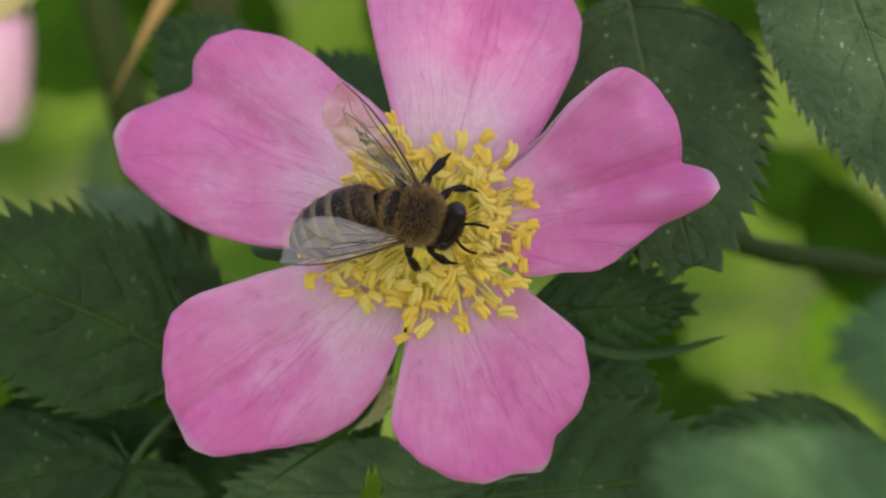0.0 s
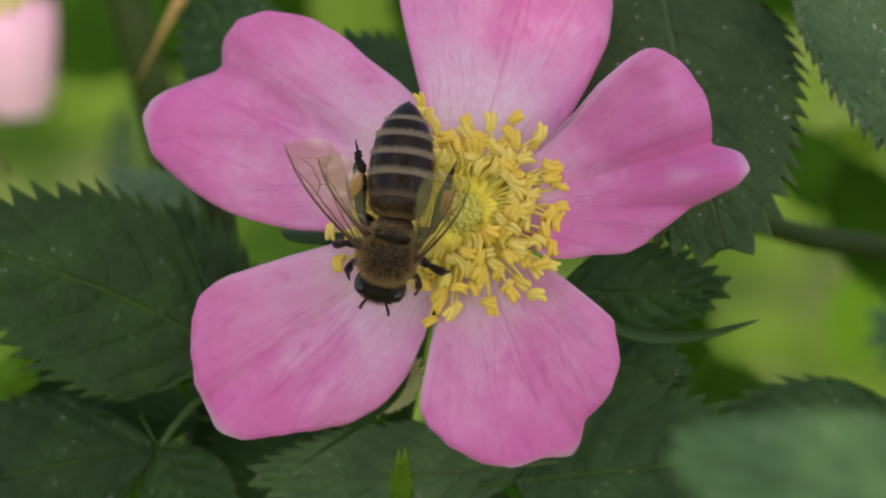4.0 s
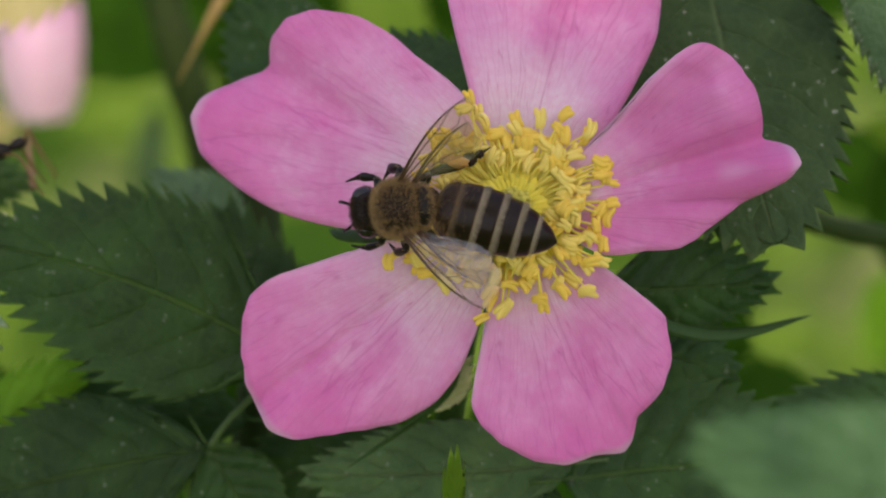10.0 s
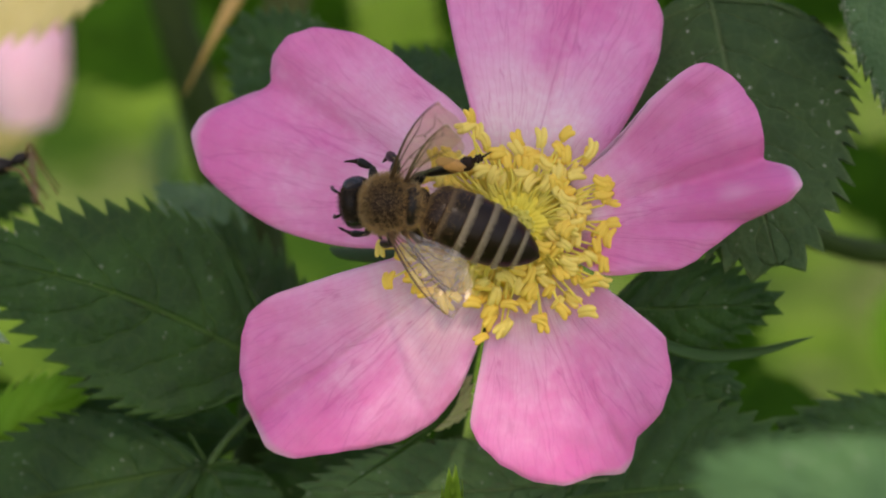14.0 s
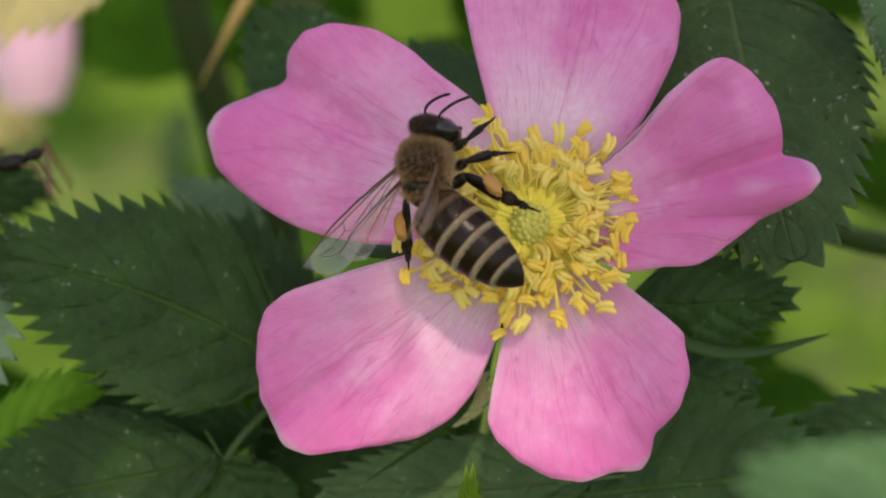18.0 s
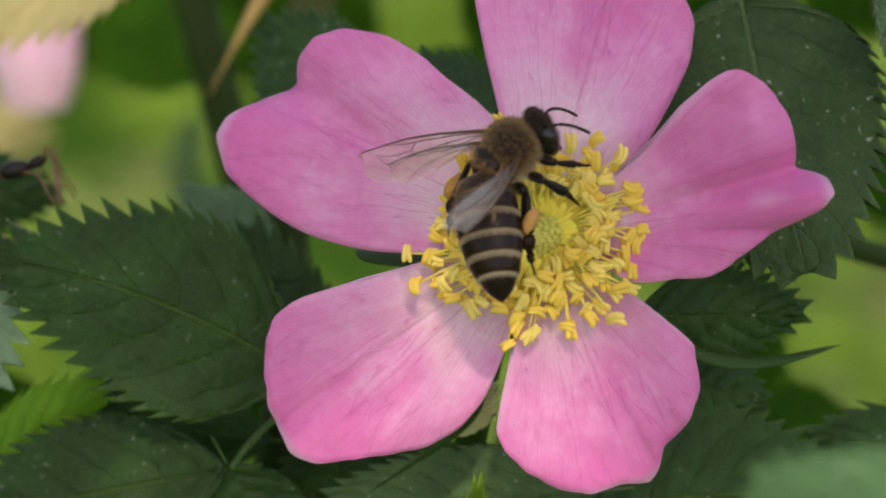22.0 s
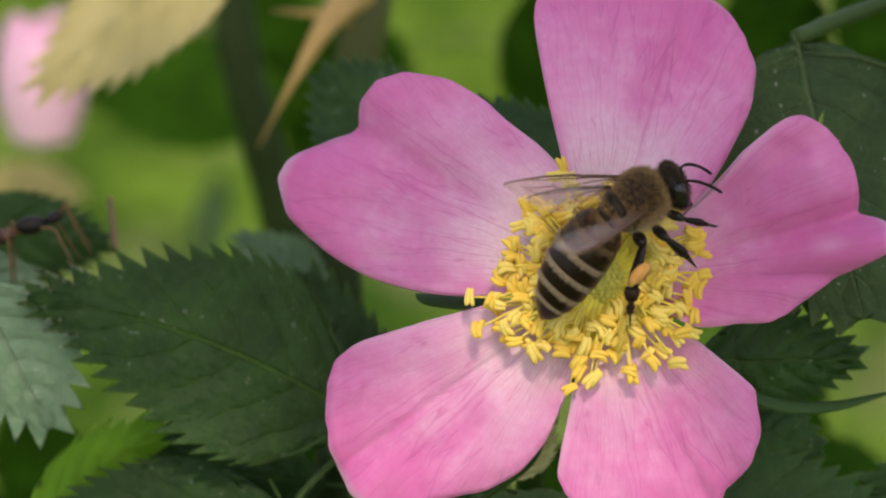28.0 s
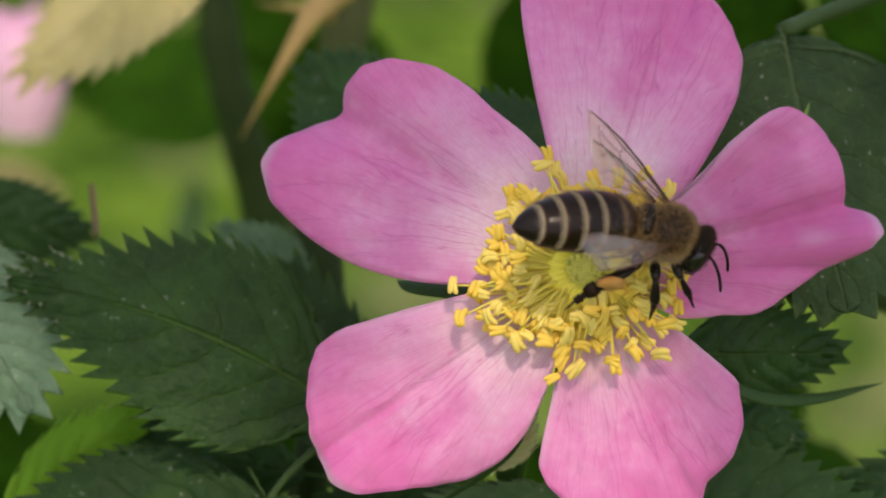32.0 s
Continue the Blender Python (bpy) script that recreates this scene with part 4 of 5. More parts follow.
rose_leaf(spot(-250, 330, -32), spot(40, 350, -30), 6.4, LEAF, "dark rose leaf on which the bug walks", 10, 12, 0.2, 0.02, 0, 0, 6)
rose_leaf(spot(420, 430, -22), spot(270, 320, -26), 5.0, LEAF_DUSTY, "curled grey-green rose leaf tip", 35, 10, 0.5, 0.05, 0, 0.6, 7)
rose_leaf(spot(530, 780, -17), spot(385, 395, -19), 8.0, LEAF, "shaded rose leaf beside the lower petal", 0, 13, 0.2, 0.03, 0, 0, 26)
rose_leaf(spot(430, 770, -17), spot(40, 730, -19), 7.0, LEAF, "shaded rose leaf between two larger ones", 0, 13, 0.2, 0.03, 0, 0, 27)
rose_leaf(spot(700, 800, -17), spot(420, 900, -18), 8.5, LEAF, "shaded rose leaf below the lower petal", 0, 13, 0.2, 0.03, 0, 0, 28)
# behind the flower, top
rose_leaf(spot(560, 200, -20), spot(400, 40, -24), 8.5, LEAF, "bluish green rose leaf with pale teeth", -10, 12, 0.2, 0.03, 0, 0, 8)
rose_leaf(spot(880, 300, -10), spot(640, 90, -16), 8.0, LEAF, GREEN + " in the petals' gap", 5, 13, 0.2, 0.03, 0, 0, 9)
# right
rose_leaf(spot(1236, -30, -9), spot(1350, 470, -5), 15.6, LEAF_DULL, "large dark green rose leaf with a pale midrib", -4, 17, 0.2, -0.02, 0.02, 0, 10, 0.3, belly=0.62, blunt=0.55)
dusty = rose_leaf(spot(1530, -330, -4), spot(1785, 365, -3), 12.4, LEAF_DUSTY, "dusty downy rose leaf edge", 8, 24, 0.2, 0.02, 0, 0, 11, coarse=0.55, belly=0.9, blunt=0.8)
rng = random.Random(31)


def edge_down(leaf, count, keep, length):
    """Pale hairs along a leaf's toothed edge."""
    shape = leaf.children[0].data.vertices
    rim = [i for i in range(len(shape)) if i % 19 in (0, 1, 17, 18) and keep(i / len(shape))]
    down = [(shape[i].co * 1000, Vector((0, 0, 1))) for i in rng.choices(rim, k=count)]
    part("down", mesh_of("down", *hairs_data(rng, down, length, 0.02, (0, 0, 0), 1.2), FUR_LEAF, smooth=False), leaf, "pale down along the edge")


edge_down(dusty, 1600, lambda s: True, 0.5)
edge_down(broad, 500, lambda s: s > 0.8, 0.35)
rose_leaf(spot(1060, 545, -6), spot(1362, 535, -9), 6.6, LEAF, "dark rose leaf with sharp end teeth", 12, 12, 0.3, 0.03, 0, 0, 12, 1.0, 1.5)
rose_leaf(spot(1080, 640, -9), spot(1300, 690, -12), 6.0, LEAF, "shaded " + GREEN, -10, 12, 0.3, 0.03, 0, 0, 13)
rose_leaf(spot(1230, 330, -5), spot(1345, 462, -6), 4.6, LEAF, "drooping dark rose leaf tip", 15, 8, 0.3, 0.03, 0, 0, 14, 1.0, 1.6)
# below
rose_leaf(spot(1010, 850, -8), spot(530, 905, -10), 7.2, LEAF_UNDER, "rose leaf lying under the flower", 12, 15, 0.25, 0.03, -0.08, 0, 15)
rose_leaf(spot(980, 880, -8), spot(1440, 830, -11), 12.0, LEAF, "broad rose leaf under the flower", -8, 16, 0.15, 0.03, 0, 0, 16)
rose_leaf(spot(900, 830, -9), spot(890, 1140, -8), 8.0, LEAF, "dull green rose leaf hanging below the flower", 0, 12, 0.3, 0.05, 0, 0, 17)
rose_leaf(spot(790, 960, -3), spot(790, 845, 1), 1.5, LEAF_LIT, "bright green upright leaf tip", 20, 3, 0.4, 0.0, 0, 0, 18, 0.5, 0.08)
rose_leaf(spot(1700, 785, -14), spot(1372, 738, -12), 5.6, LEAF, "small dark scalloped rose leaf", 0, 9, 0.15, 0.03, 0.05, 0, 19)
rose_leaf(spot(752, 758, -7), spot(812, 664, -6), 2.7, LEAF_CREAM, "pale young leaf in the gap under the petals", 10, 8, 0.2, 0.0, 0, 0, 22, 0.5)
# nearer than the flower, out of focus
front_leaf = rose_leaf(spot(1900, 1060, 52), spot(1262, 832, 55), 8.6, LEAF_PALE, "pale green rose leaf in front, out of focus", 0, 16, 0.15, 0.03, 0.04, 0, 20, coarse=0.4)
side_leaf = rose_leaf(spot(2050, 640, 56), spot(1640, 610, 54), 8.5, LEAF_PALE, "pale green leaf in front at the edge", 0, 13, 0.15, 0.03, 0, 0, 21)


def cane(knots, radius, label, prickles=(), material=None, name="rose_cane"):
    ob = thing(name, label, "stem", None, "rose canes")
    path = curve_points([spot(*k) for k in knots], 24)
    part("cane", mesh_of("cane", *tube_data(path, [radius * (1 + 0.05 * math.sin(i * 1.7)) for i in range(24)], 14), material or CANE), ob)
    for line, r in prickles:
        pts = curve_points([spot(*k) for k in line], 14)
        part("prickle", mesh_of("prickle", *tube_data(pts, [r * (1 - i / 13) ** 1.6 + 0.06 for i in range(14)], 10, 0.7), PRICKLE), ob)
    return ob


cane([(560, -400, -60), (500, -60, -58), (470, 200, -62), (430, 480, -70), (410, 900, -78), (400, 1500, -90)], 1.85, "green rose cane with a long brown prickle",
     [([(486, -116, -50), (428, -48, -46), (366, 62, -44), (310, 172, -45)], 1.6), ([(470, -62, -57), (400, -68, -56), (335, -72, -55)], 0.9)], CANE_LIT)
cane([(262, -200, -76), (286, 0, -75), (314, 110, -75), (350, 230, -76), (392, 400, -78), (420, 700, -84)], 1.75, "dark thick rose cane, out of focus")
cane([(430, 330, -30), (455, 420, -28), (470, 600, -26), (440, 760, -24), (420, 1000, -24)], 1.4, "dark green rose cane behind the leaves")
cane([(1250, 360, -30), (1380, 400, -36), (1500, 438, -40), (1700, 470, -46), (2100, 560, -60)], 0.9, "dark thin rose stem, out of focus")
cane([(1236, -30, -9), (1300, -60, -12), (1400, -100, -16), (1600, -180, -22), (1900, -260, -30)], 0.55, "thin green leaf stalk", (), STALK)
cane([(358, 822, -11), (395, 770, -11), (470, 700, -12), (560, 640, -13)], 0.24, "pale green leaf stalk joint", (), STALK)
cane([(340, 835, -11), (300, 900, -12), (250, 1000, -14)], 0.24, "pale green leaf stalk", (), STALK)
cane([(50, 360, -24), (46, 320, -25), (40, 270, -26)], 0.2, "reddish dry stalk on the leaf's edge", (), RED_STALK, "dry_stalk")


def shading_spray():
    """The leafy spray overhead whose shade falls on the flower; its origin lies up the sun from the flower's middle."""
    ob = thing("rose_spray", "leafy rose spray overhead that shades the flower", "branch", PLANT @ at(15.1, 81.6, 138))
    way = Vector((0.07, 0.50, 0.863)).normalized()
    up = (Vector((0, 1, 0)) - way * way.y).normalized()
    turn = Matrix((-up, way.cross(-up), way)).transposed().to_4x4()
    part("cane", mesh_of("cane", *tube_data(curve_points([(-60, 30, -34), (-20, 27, -30), (20, 27, -30), (70, 32, -36)], 20), [1.3] * 20, 10), CANE), ob)
    for k, (x, tip, lean, ln, w) in enumerate(((-29, -16, -4, 48, 20), (-20, -14.8, 3, 48, 20), (-11, -12.3, -3, 46, 20), (-2.5, -9.3, 3, 45, 20), (6.5, -19, 2, 50, 14), (13, -22, -3, 54, 18), (21, -27, 4, 60, 22), (30, -28, -3, 60, 28),
                                               (41, -25, 6, 54, 29), (-8, 22, 3, 46, 36), (20, 24, -3, 46, 36), (46, 24, 0, 46, 36))):
        verts, faces, uvs, ribs = leaf_blade(ln, w, 15, 0.1, 0.02, 0.0, 0.0, 70 + k)
        base = Vector((x, 0, 0)) + up * (tip + ln) + way * (k % 3) * 2.5
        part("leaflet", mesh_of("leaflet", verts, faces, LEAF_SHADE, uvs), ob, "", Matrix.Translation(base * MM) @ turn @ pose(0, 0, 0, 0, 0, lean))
    return ob


spray = shading_spray()

# out of focus, farther back
rose_leaf(spot(286, -250, -44), spot(-84, 62, -42), 12.0, LEAF_DRY, "faded cream-yellow leaf, out of focus", 38, 12, 0.2, 0.03, 0, 0, 30)


def far_rose():
    """The second blossom, far behind."""
    ob = thing("far_rose", "half-closed pale pink rose far behind, out of focus", "flower", PLANT @ Matrix.Translation(spot(-72, 150, -120) * MM) @ pose(0, 0, 0, -78, 6, 0))
    for k in range(5):
        verts, uvs = [], []
        for i in range(12):
            for j in range(13):
                f, a = i / 11, (j / 12 - 0.5) * 1.7
                r = 4.0 * math.sin(math.pi * (0.24 + 0.46 * f)) * (1 + 0.12 * (k % 2))
                t = a + k * 2 * math.pi / 5
                verts.append((r * math.cos(t), r * math.sin(t), 12.0 * f * (1 - 0.25 * a * a) + 0.5 * noise.noise(Vector((i * 0.3, j * 0.3, k)))))
                uvs.append((j / 12, 0.33 + 0.16 * f))
        part("petal", mesh_of("petal", verts, [(i * 13 + j, (i + 1) * 13 + j, (i + 1) * 13 + j + 1, i * 13 + j + 1) for i in range(11) for j in range(12)], PETAL, uvs), ob)
    return ob


far = far_rose()
# dark and bright leaf colours here paint the bush's shade and sun patches
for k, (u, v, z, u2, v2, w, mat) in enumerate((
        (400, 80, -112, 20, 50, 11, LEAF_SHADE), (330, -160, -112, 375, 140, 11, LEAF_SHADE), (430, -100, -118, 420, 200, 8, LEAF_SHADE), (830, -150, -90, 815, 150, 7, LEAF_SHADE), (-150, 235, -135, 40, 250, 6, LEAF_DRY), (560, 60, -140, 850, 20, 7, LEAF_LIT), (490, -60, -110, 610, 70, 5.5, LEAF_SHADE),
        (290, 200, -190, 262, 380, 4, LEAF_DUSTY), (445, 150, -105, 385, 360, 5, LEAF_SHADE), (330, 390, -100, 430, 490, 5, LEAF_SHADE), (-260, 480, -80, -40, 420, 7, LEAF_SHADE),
        (1650, 480, -170, 1560, 660, 9, LEAF_SUNLIT), (1400, 250, -105, 1640, 400, 7, LEAF_SHADE), (1640, 240, -110, 1480, 330, 5, LEAF_LIT), (1170, -150, -60, 1300, 70, 9, LEAF_SHADE), (540, 740, -60, 800, 930, 12, LEAF_SHADE),
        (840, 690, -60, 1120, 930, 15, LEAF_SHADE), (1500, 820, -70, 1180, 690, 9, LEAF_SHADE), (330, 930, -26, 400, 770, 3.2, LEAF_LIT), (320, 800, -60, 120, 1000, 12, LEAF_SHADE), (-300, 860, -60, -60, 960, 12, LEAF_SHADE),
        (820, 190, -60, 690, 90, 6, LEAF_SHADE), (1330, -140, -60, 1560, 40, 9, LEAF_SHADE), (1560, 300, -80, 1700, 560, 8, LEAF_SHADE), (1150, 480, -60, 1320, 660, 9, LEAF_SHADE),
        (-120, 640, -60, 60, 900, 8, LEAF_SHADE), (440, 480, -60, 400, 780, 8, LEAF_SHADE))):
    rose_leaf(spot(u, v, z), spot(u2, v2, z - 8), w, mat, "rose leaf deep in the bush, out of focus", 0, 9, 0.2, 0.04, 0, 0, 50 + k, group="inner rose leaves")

bee, limbs = honey_bee()
bug = slender_bug()


def motions():
    """All that moves, from start to end."""
    # seconds; thorax x, y, z (mm); roll, pitch, heading; bend of abdomen and head; wing spread, left and right; lift of left wing; droop of abdomen; lift of right wing
    crawl = [
        (0, 2.43, 2.33, 6.50, 3, -6, -16, 39, -10, 40, 28, 19, -26, 32),
        (0.5, 1.87, 2.79, 6.50, 3, 2, -48, 48, -14, 29, 35, 14, -43, 24),
        (1, 0.76, 1.07, 6.50, 4, 10, -59, 36, -15, 19, 42, 10, -39, 16),
        (1.5, 0.39, 1.47, 6.50, 3, 8, -73, 22, -10, 18, 43, 15, -42, 14),
        (2, 0.34, 0.32, 6.50, 3, 6, -68, 16, -9, 17, 45, 19, -40, 10),
        (2.5, 0.15, -0.31, 6.50, 1, 7, -71, 18, -8, 14, 49, 22, -35, 12),
        (4.5, -1.11, -1.04, 6.50, 1, 8, -114, -2, 1, 26, 47, 39, -16, 22),
        (5, -1.64, 0.17, 6.35, 2, 2, -121, -15, 1, 44, 35, 41, -6, 30),
        (5.5, -1.94, 1.02, 6.20, -1, -1, -134, -9, -1, 34, 46, 47, -16, 35),
        (6, -2.60, 0.98, 6.13, -4, -3, -159, 6, -6, 28, 56, 55, -1, 42),
        (6.5, -3.13, 1.09, 6.07, -4, -2, -173, 4, -6, 37, 58, 51, 1, 50),
        (7, -3.29, 0.07, 6.00, -4, -2, -173, 7, -7, 46, 60, 46, 2, 58),
        (7.5, -2.91, -0.75, 5.90, -3, -5, -169, -1, -3, 47, 53, 44, 3, 55),
        (8, -2.72, -0.17, 5.80, -3, -8, -176, -2, -1, 49, 47, 43, 11, 54),
        (8.5, -2.79, 0.48, 5.70, 0, -8, -182, -6, -1, 49, 44, 42, 9, 48),
        (9, -2.70, 0.30, 5.60, 3, -8, -176, -16, 3, 47, 41, 40, 8, 41),
        (9.5, -2.81, 0.74, 5.53, 1, -7, -164, -31, 8, 50, 46, 40, 9, 42),
        (10, -2.77, 1.42, 5.47, 0, -5, -175, -22, 4, 52, 50, 41, 4, 44),
        (10.5, -2.43, 1.34, 5.40, 1, -7, -172, -22, 4, 51, 61, 49, -3, 45),
        (11, -2.62, 0.74, 5.36, 0, -9, -162, -27, 5, 52, 69, 58, -5, 45),
        (11.5, -3.05, 1.11, 5.32, 3, -4, -172, -15, 7, 50, 70, 51, 5, 48),
        (12, -3.58, 1.38, 5.28, 6, 1, -181, -9, 12, 48, 70, 44, 5, 51),
        (12.5, -3.93, 2.18, 5.24, 2, -0, -183, -15, 11, 57, 69, 47, 0, 52),
        (13, -3.42, 1.73, 5.20, -3, -2, -173, -24, 10, 65, 68, 49, -7, 52),
        (13.5, -3.49, 1.99, 5.27, -4, -2, -174, -27, 11, 58, 67, 48, -2, 50),
        (14, -3.39, 2.81, 5.33, -5, -3, -183, -21, 8, 50, 68, 46, -1, 48),
        (14.5, -3.97, 3.23, 5.40, -9, -2, -179, -26, 13, 35, 65, 48, 13, 48),
        (16.5, -3.19, 3.40, 6.00, -41, 5, -259, 46, -2, -30, 54, 53, -15, 50),
        (17, -3.35, 3.76, 6.04, -47, 7, -263, 40, -16, 19, 60, 26, -28, 47),
        (17.5, -2.62, 4.61, 6.08, -46, 5, -263, 36, -10, 28, 56, 27, -19, 46),
        (18, -2.57, 4.66, 6.12, -44, 3, -270, 44, -9, 37, 51, 27, -21, 46),
        (18.5, -2.62, 5.02, 6.16, -42, 2, -275, 41, -9, 40, 48, 20, -23, 44),
        (19, -1.72, 5.91, 6.20, -40, 2, -279, 34, -8, 42, 45, 15, -32, 43),
        (19.5, -1.49, 5.25, 6.25, -41, 1, -279, 32, -8, 42, 48, 13, -25, 45),
        (20, -1.40, 5.76, 6.30, -41, 1, -281, 30, -10, 42, 51, 12, -20, 47),
        (20.5, -1.52, 5.98, 6.35, -40, -3, -282, 29, -10, 38, 45, 9, -23, 42),
        (21, -1.24, 5.91, 6.40, -40, -6, -288, 33, -11, 34, 39, 7, -25, 36),
        (21.5, -0.39, 5.86, 6.45, -40, -2, -296, 40, -9, 37, 42, 7, -20, 32),
        (22, 1.54, 6.17, 6.50, -42, 2, -316, 52, -8, 39, 44, 6, -19, 28),
        (22.5, 1.53, 6.49, 6.58, -41, 1, -317, 54, -9, 34, 47, 5, -15, 32),
        (23, 2.16, 6.93, 6.65, -39, -1, -318, 45, -7, 30, 51, 4, -19, 35),
        (23.5, 2.80, 6.87, 6.72, -38, -2, -325, 44, -9, 20, 44, 24, -15, 38),
        (24, 3.30, 6.75, 6.80, -37, -3, -331, 37, -11, 10, 37, 45, -28, 42),
        (24.5, 3.29, 7.72, 6.84, -37, -3, -330, 41, -12, 7, 35, 47, -33, 38),
        (25, 3.05, 5.81, 6.88, -39, -2, -340, 62, -13, 3, 34, 49, -9, 35),
        (25.5, 3.58, 6.24, 6.92, -40, -3, -343, 47, -14, 0, 38, 48, -34, 36),
        (26, 4.53, 6.02, 6.96, -42, -3, -337, 26, -9, -2, 41, 46, -37, 38),
        (26.5, 5.23, 5.96, 7.00, -41, -3, -339, 24, -9, -3, 41, 44, -33, 38),
        (28.5, 5.54, 5.91, 7.16, -42, -2, -323, -0, -3, -4, 44, 42, -18, 37),
        (29, 5.90, 6.54, 7.20, -42, -1, -323, 21, -4, -3, 39, 23, 4, 22),
        (29.5, 6.25, 5.76, 7.20, -45, 2, -335, 23, -10, -7, 28, 31, -14, 21),
        (30, 5.60, 4.72, 7.20, -49, 5, -351, 32, -13, -9, 17, 39, -5, 20),
        (30.5, 5.71, 4.46, 7.20, -51, 3, -353, 30, -11, -8, 24, 37, -2, 19),
        (31, 5.56, 4.99, 7.13, -49, -1, -366, 39, -13, -7, 30, 35, -3, 18),
        (31.5, 5.34, 3.60, 7.07, -43, 2, -375, 35, -12, 2, 42, 36, 6, 22),
        (32, 7.99, 3.54, 7.00, -38, 6, -373, 23, -10, 10, 55, 37, 8, 25),
    ]
    # legs that reach out for a while: seconds, lift to the side, swing to the rear (degrees)
    swings = {
        ("hind_leg", -1): ((0, 0, 0), (6, 0, 0), (6.8, 22, -15), (7.3, 22, -15), (8, 8, 4), (9.5, 10, 14), (14.5, 10, 14), (16.5, -14, -60), (17, -14, -60), (18, -16, -45), (19, -18, -39), (20, -18, -29), (24, -18, -32),
                           (25, -18, -50), (26, -18, -33), (28.5, -18, -15), (29, -18, -8), (30, -18, -42), (31, -18, -32), (32, -18, -17)),
        ("hind_leg", 1): ((0, 0, 0), (6, -15, 15), (14.5, -15, 15), (16.5, 22, 14), (21, 22, 14), (22.5, -30, 22), (32, -30, 22)),
        ("middle_leg", 1): ((0, 15, 0), (0.5, 62, 5), (2.5, 62, 5), (4.5, 0, 0), (6, -25, 15), (14.5, -25, 15), (16.5, 0, 0), (32, 0, 0)),
        ("middle_leg", -1): ((0, 0, 0), (8, 0, 0), (9.5, -28, 20), (14.5, -28, 20), (16.5, 15, 0), (21, 25, 0), (22.5, -5, 0), (32, -5, 0)),
        ("front_leg", 1): ((0, 0, 0), (6, -20, 25), (14.5, -20, 25), (16.5, 0, 0), (32, 0, 0)),
        ("front_leg", -1): ((0, 0, 0), (6, -20, 25), (14.5, -20, 25), (16.5, 0, 0), (32, 0, 0)),
    }
    # the flower nods in the air and under the bee: degrees about its own x and y
    nod = [(0, 0.58, 1.26), (0.5, 0.59, 1.35), (1, 0.55, 1.38), (1.5, 0.58, 1.22), (2, 0.63, 1.13), (2.5, 0.60, 1.14), (4.5, 0.05, -0.43), (5, -0.26, -0.72), (5.5, -0.23, -0.79), (6, -0.12, -0.47), (6.5, -0.22, -0.14), (7, -0.37, -0.08), (7.5, -0.48, -0.13), (8, -0.43, -0.24), (8.5, -0.13, -0.31), (9, 0.29, -0.27), (9.5, 0.47, -0.22), (10, 0.22, -0.22), (10.5, -0.11, -0.34), (11, -0.42, -0.41), (11.5, -0.40, -0.14), (12, -0.01, 0.05), (12.5, 0.14, -0.05), (13, 0.02, -0.13), (13.5, -0.09, -0.14), (14, -0.13, 0.04), (14.5, -0.08, 0.43), (16.5, 0.36, 0.57), (17, -0.16, 0.47), (17.5, -0.60, 0.30), (18, -0.87, 0.24), (18.5, -0.80, 0.27), (19, -0.65, 0.26), (19.5, -0.78, 0.23), (20, -0.63, 0.18), (20.5, -0.12, 0.20), (21, 0.17, 0.40), (21.5, 0.36, 0.50), (22, 0.44, 0.37), (22.5, 0.28, 0.23), (23, 0.15, 0.24), (23.5, 0.08, 0.29), (24, 0.18, 0.23), (24.5, 0.29, 0.11), (25, 0.11, 0.11), (25.5, -0.07, 0.30), (26, -0.17, 0.61), (26.5, -0.27, 0.93), (28.5, 1.52, -0.06), (29, 1.60, 0.35), (29.5, 2.04, 0.31), (30, 1.52, -0.50), (30.5, 2.57, 0.17), (31, 1.76, 0.34), (31.5, 2.22, 0.05), (32, 2.02, 0.36)]
    hinge = at(3.9, 1.4, -3.0)
    walk(rose, [(t, PLANT @ hinge @ pose(0, 0, 0.0013 * float(np.interp(t, (26.5, 28.5), (0, 1))), a, b) @ hinge.inverted()) for t, a, b in nod])
    walk(bee, [(t, PLANT @ at(x, y, z, roll, pitch, head)) for t, x, y, z, roll, pitch, head, *_ in crawl])
    walk(limbs["abdomen"], [(r[0], at(-1.85, 0, -0.15, 0, 2 + r[12], r[7])) for r in crawl])
    walk(limbs["head"], [(r[0], at(1.8, 0, -0.15, 0, float(np.interp(r[0], (0, 5, 6.5, 14, 17, 32), (18, 20, 36, 36, 14, 12))), r[8])) for r in crawl])
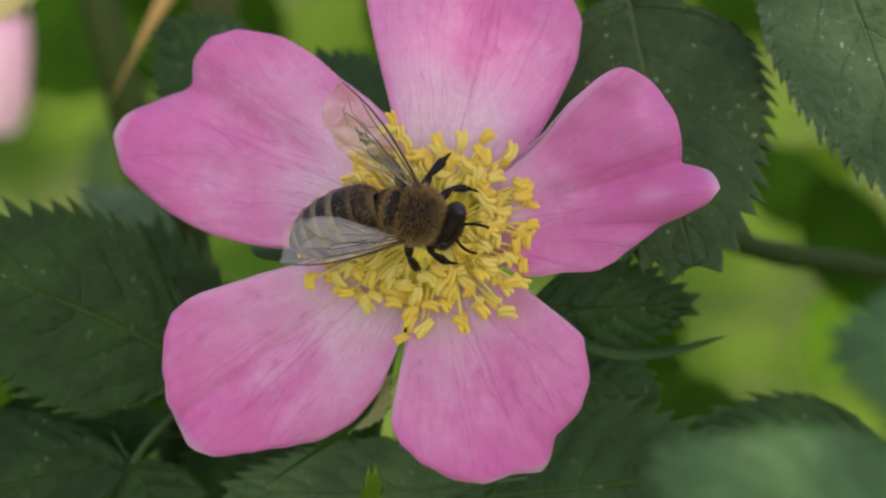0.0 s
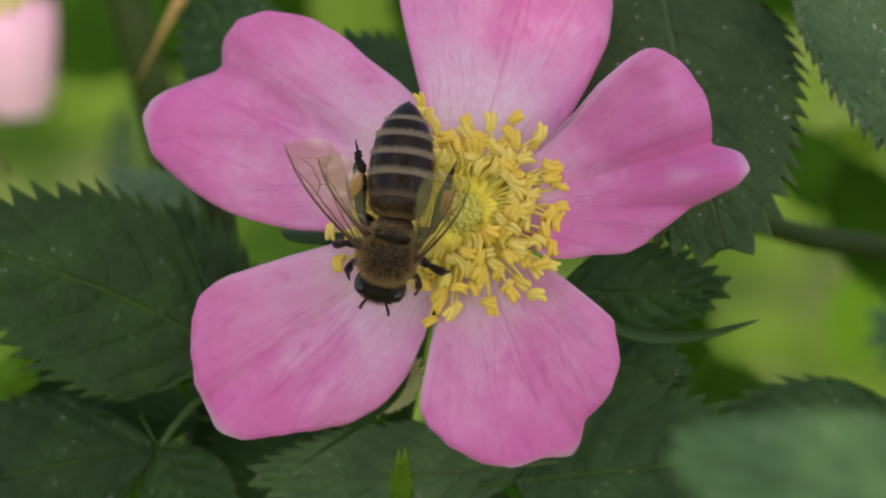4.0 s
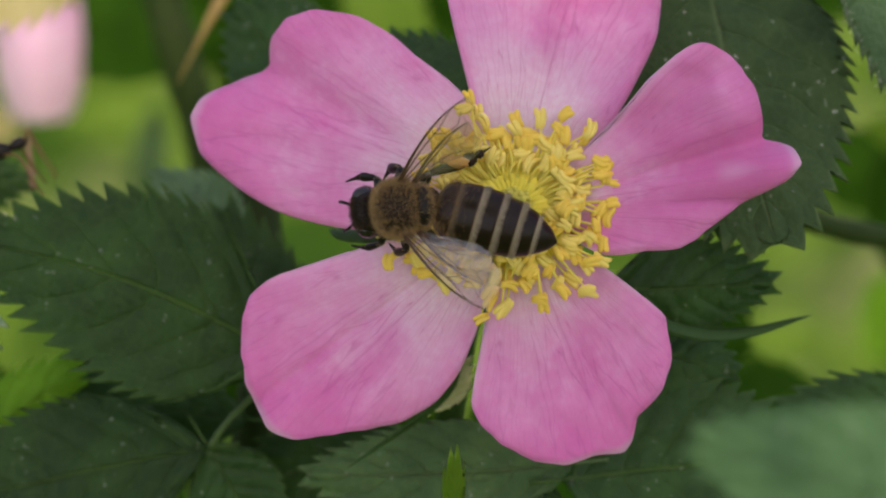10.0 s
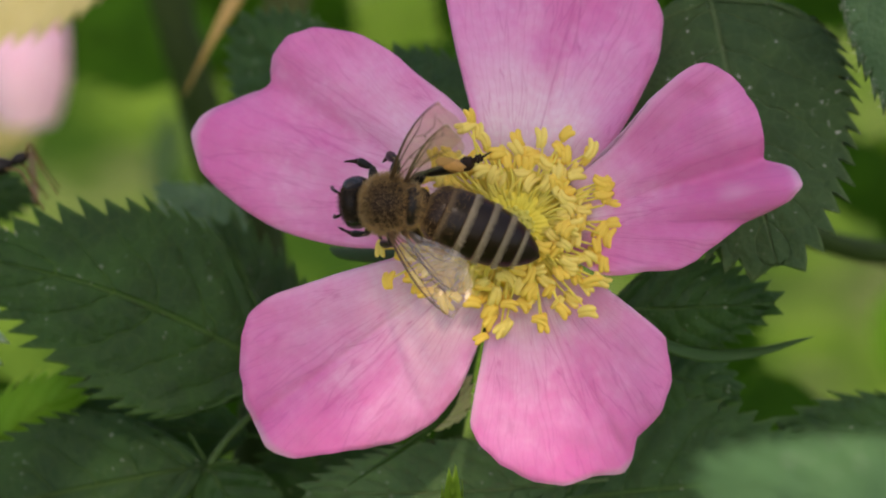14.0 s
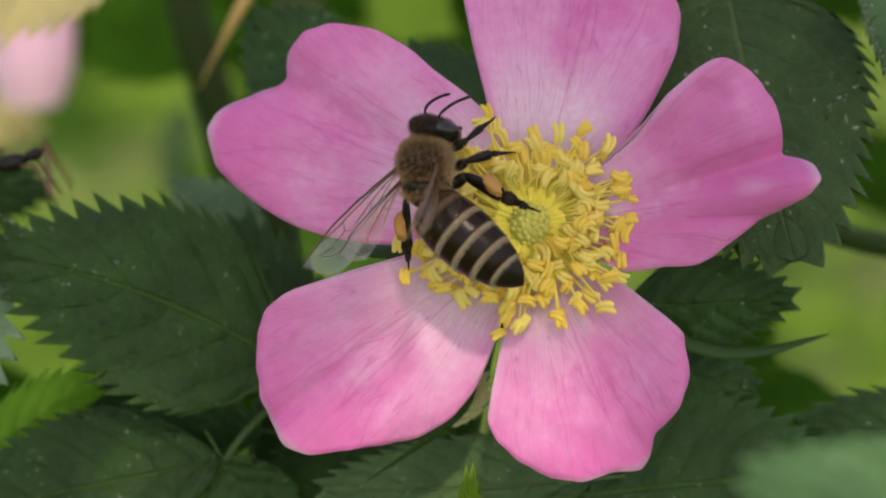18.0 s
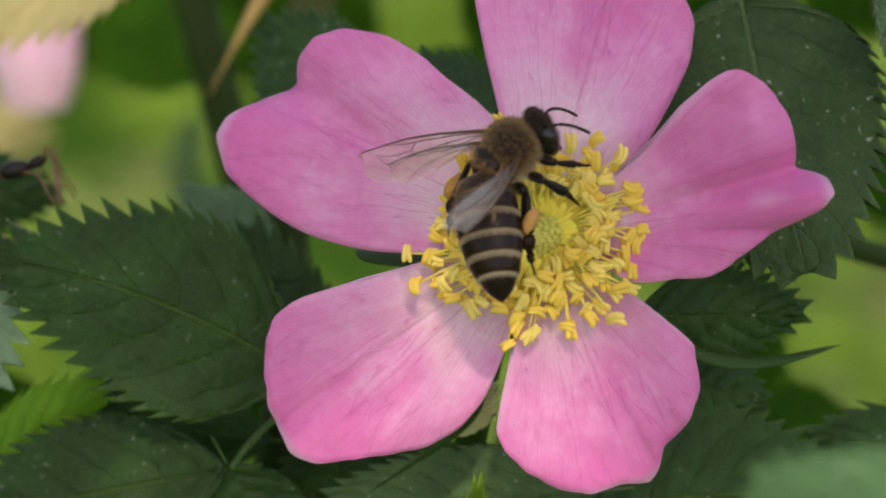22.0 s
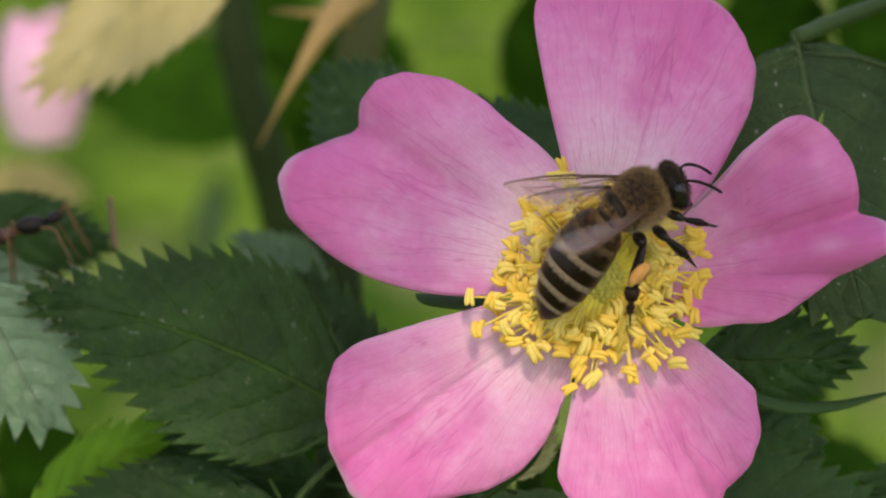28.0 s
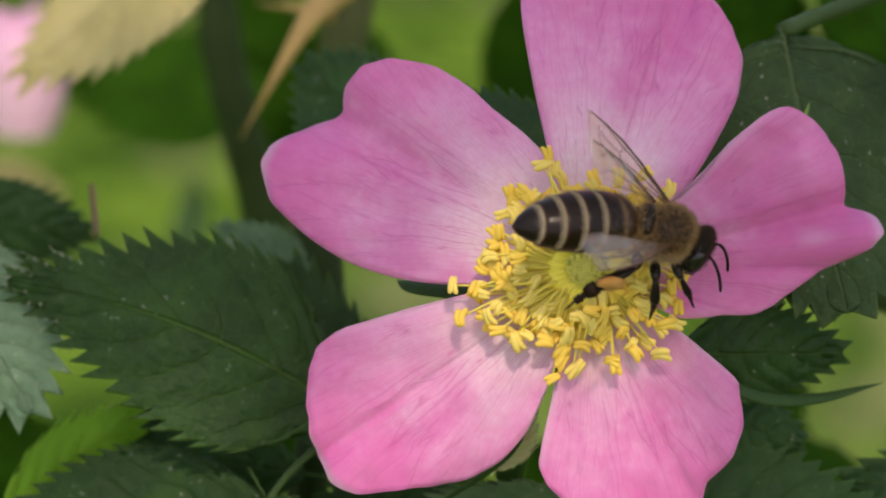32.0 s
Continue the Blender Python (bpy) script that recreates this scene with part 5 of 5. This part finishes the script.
    for s, column, lift in ((1, 9, 11), (-1, 10, 13)):
        walk(limbs[("forewing", s)], [(r[0], at(0.15, 1.5 * s, 0.6, 0, r[lift], -s * r[column])) for r in crawl])
        walk(limbs[("hindwing", s)], [(r[0], at(-0.7, 1.45 * s, 0.45, 0, r[lift] * 0.9, -s * r[column] * 0.92)) for r in crawl])
        for k, (name, hip) in enumerate((("front_leg", (1.25, 0.95, -1.25)), ("middle_leg", (0.15, 1.15, -1.45)), ("hind_leg", (-0.95, 1.1, -1.3)))):
            times, lifts, backs = zip(*swings.get((name, s), ((0, 0, 0), (32, 0, 0))))
            walk(limbs[(name, s)], [(r[0], at(hip[0], hip[1] * s, hip[2], s * float(np.interp(r[0], times, lifts)) + 3 * math.sin(2.1 * r[0] + k + s), 0,
                                              s * float(np.interp(r[0], times, backs)) + 4 * math.sin(1.7 * r[0] + 2.1 * k + s))) for r in crawl])
    # the spray above sways off the sun and lets it reach the lower petals
    sway = [(0, -4, -22), (4, -2, -21), (8, -4, -20), (11.5, -2, -17), (13, 0, -1), (15, 0.5, 2.5), (19, 0, 4), (24, 0, 4.5), (26.5, 0, 5.5), (28.5, 0, 8.5), (32, 0, 8.5)]
    walk(spray, [(t, PLANT @ at(15.1 + x, 81.6 + y, 138)) for t, x, y in sway])
    # the far blossom leans away in the wind
    rest = far.matrix_basis.copy()
    walk(far, [(t, PLANT @ at(x, y) @ PLANT.inverted() @ rest) for t, x, y in ((0, 8.5, -4), (8, 9, -4), (13, 6, -4), (18, 5, -3), (22, 4.5, -2.5), (26, 2.5, -1.5), (29, 1.5, 0), (32, 1.5, 0))])
    # the near leaf stirs
    still = front_leaf.matrix_basis.copy()
    stir = ((0, 2.1), (2, 1.3), (5, 1.1), (6, 0.8), (8, 0.1), (10, -1.0), (13, 0.5), (14.5, -0.5), (17, 0.8), (22, 0.6), (24, 1.9), (26, 2.7), (29, 4), (32, 4))
    walk(front_leaf, [(t, PLANT @ at(x, 0.8) @ PLANT.inverted() @ still) for t, x in stir])
    here = [(0, 8, 288, -8), (16.5, 8, 288, -8), (23, -4, 294, -10), (26.5, 0, 290, -8), (28.5, -105, 330, -14), (29.5, -125, 362, -20), (31, -210, 410, -26), (32, -280, 440, -28)]
    walk(bug, [(t, PLANT @ Matrix.Translation(spot(u, v, -14) * MM) @ pose(0, 0, 0, -75, 0, 14 + turn * 0.2)) for t, u, v, turn in here])


motions()
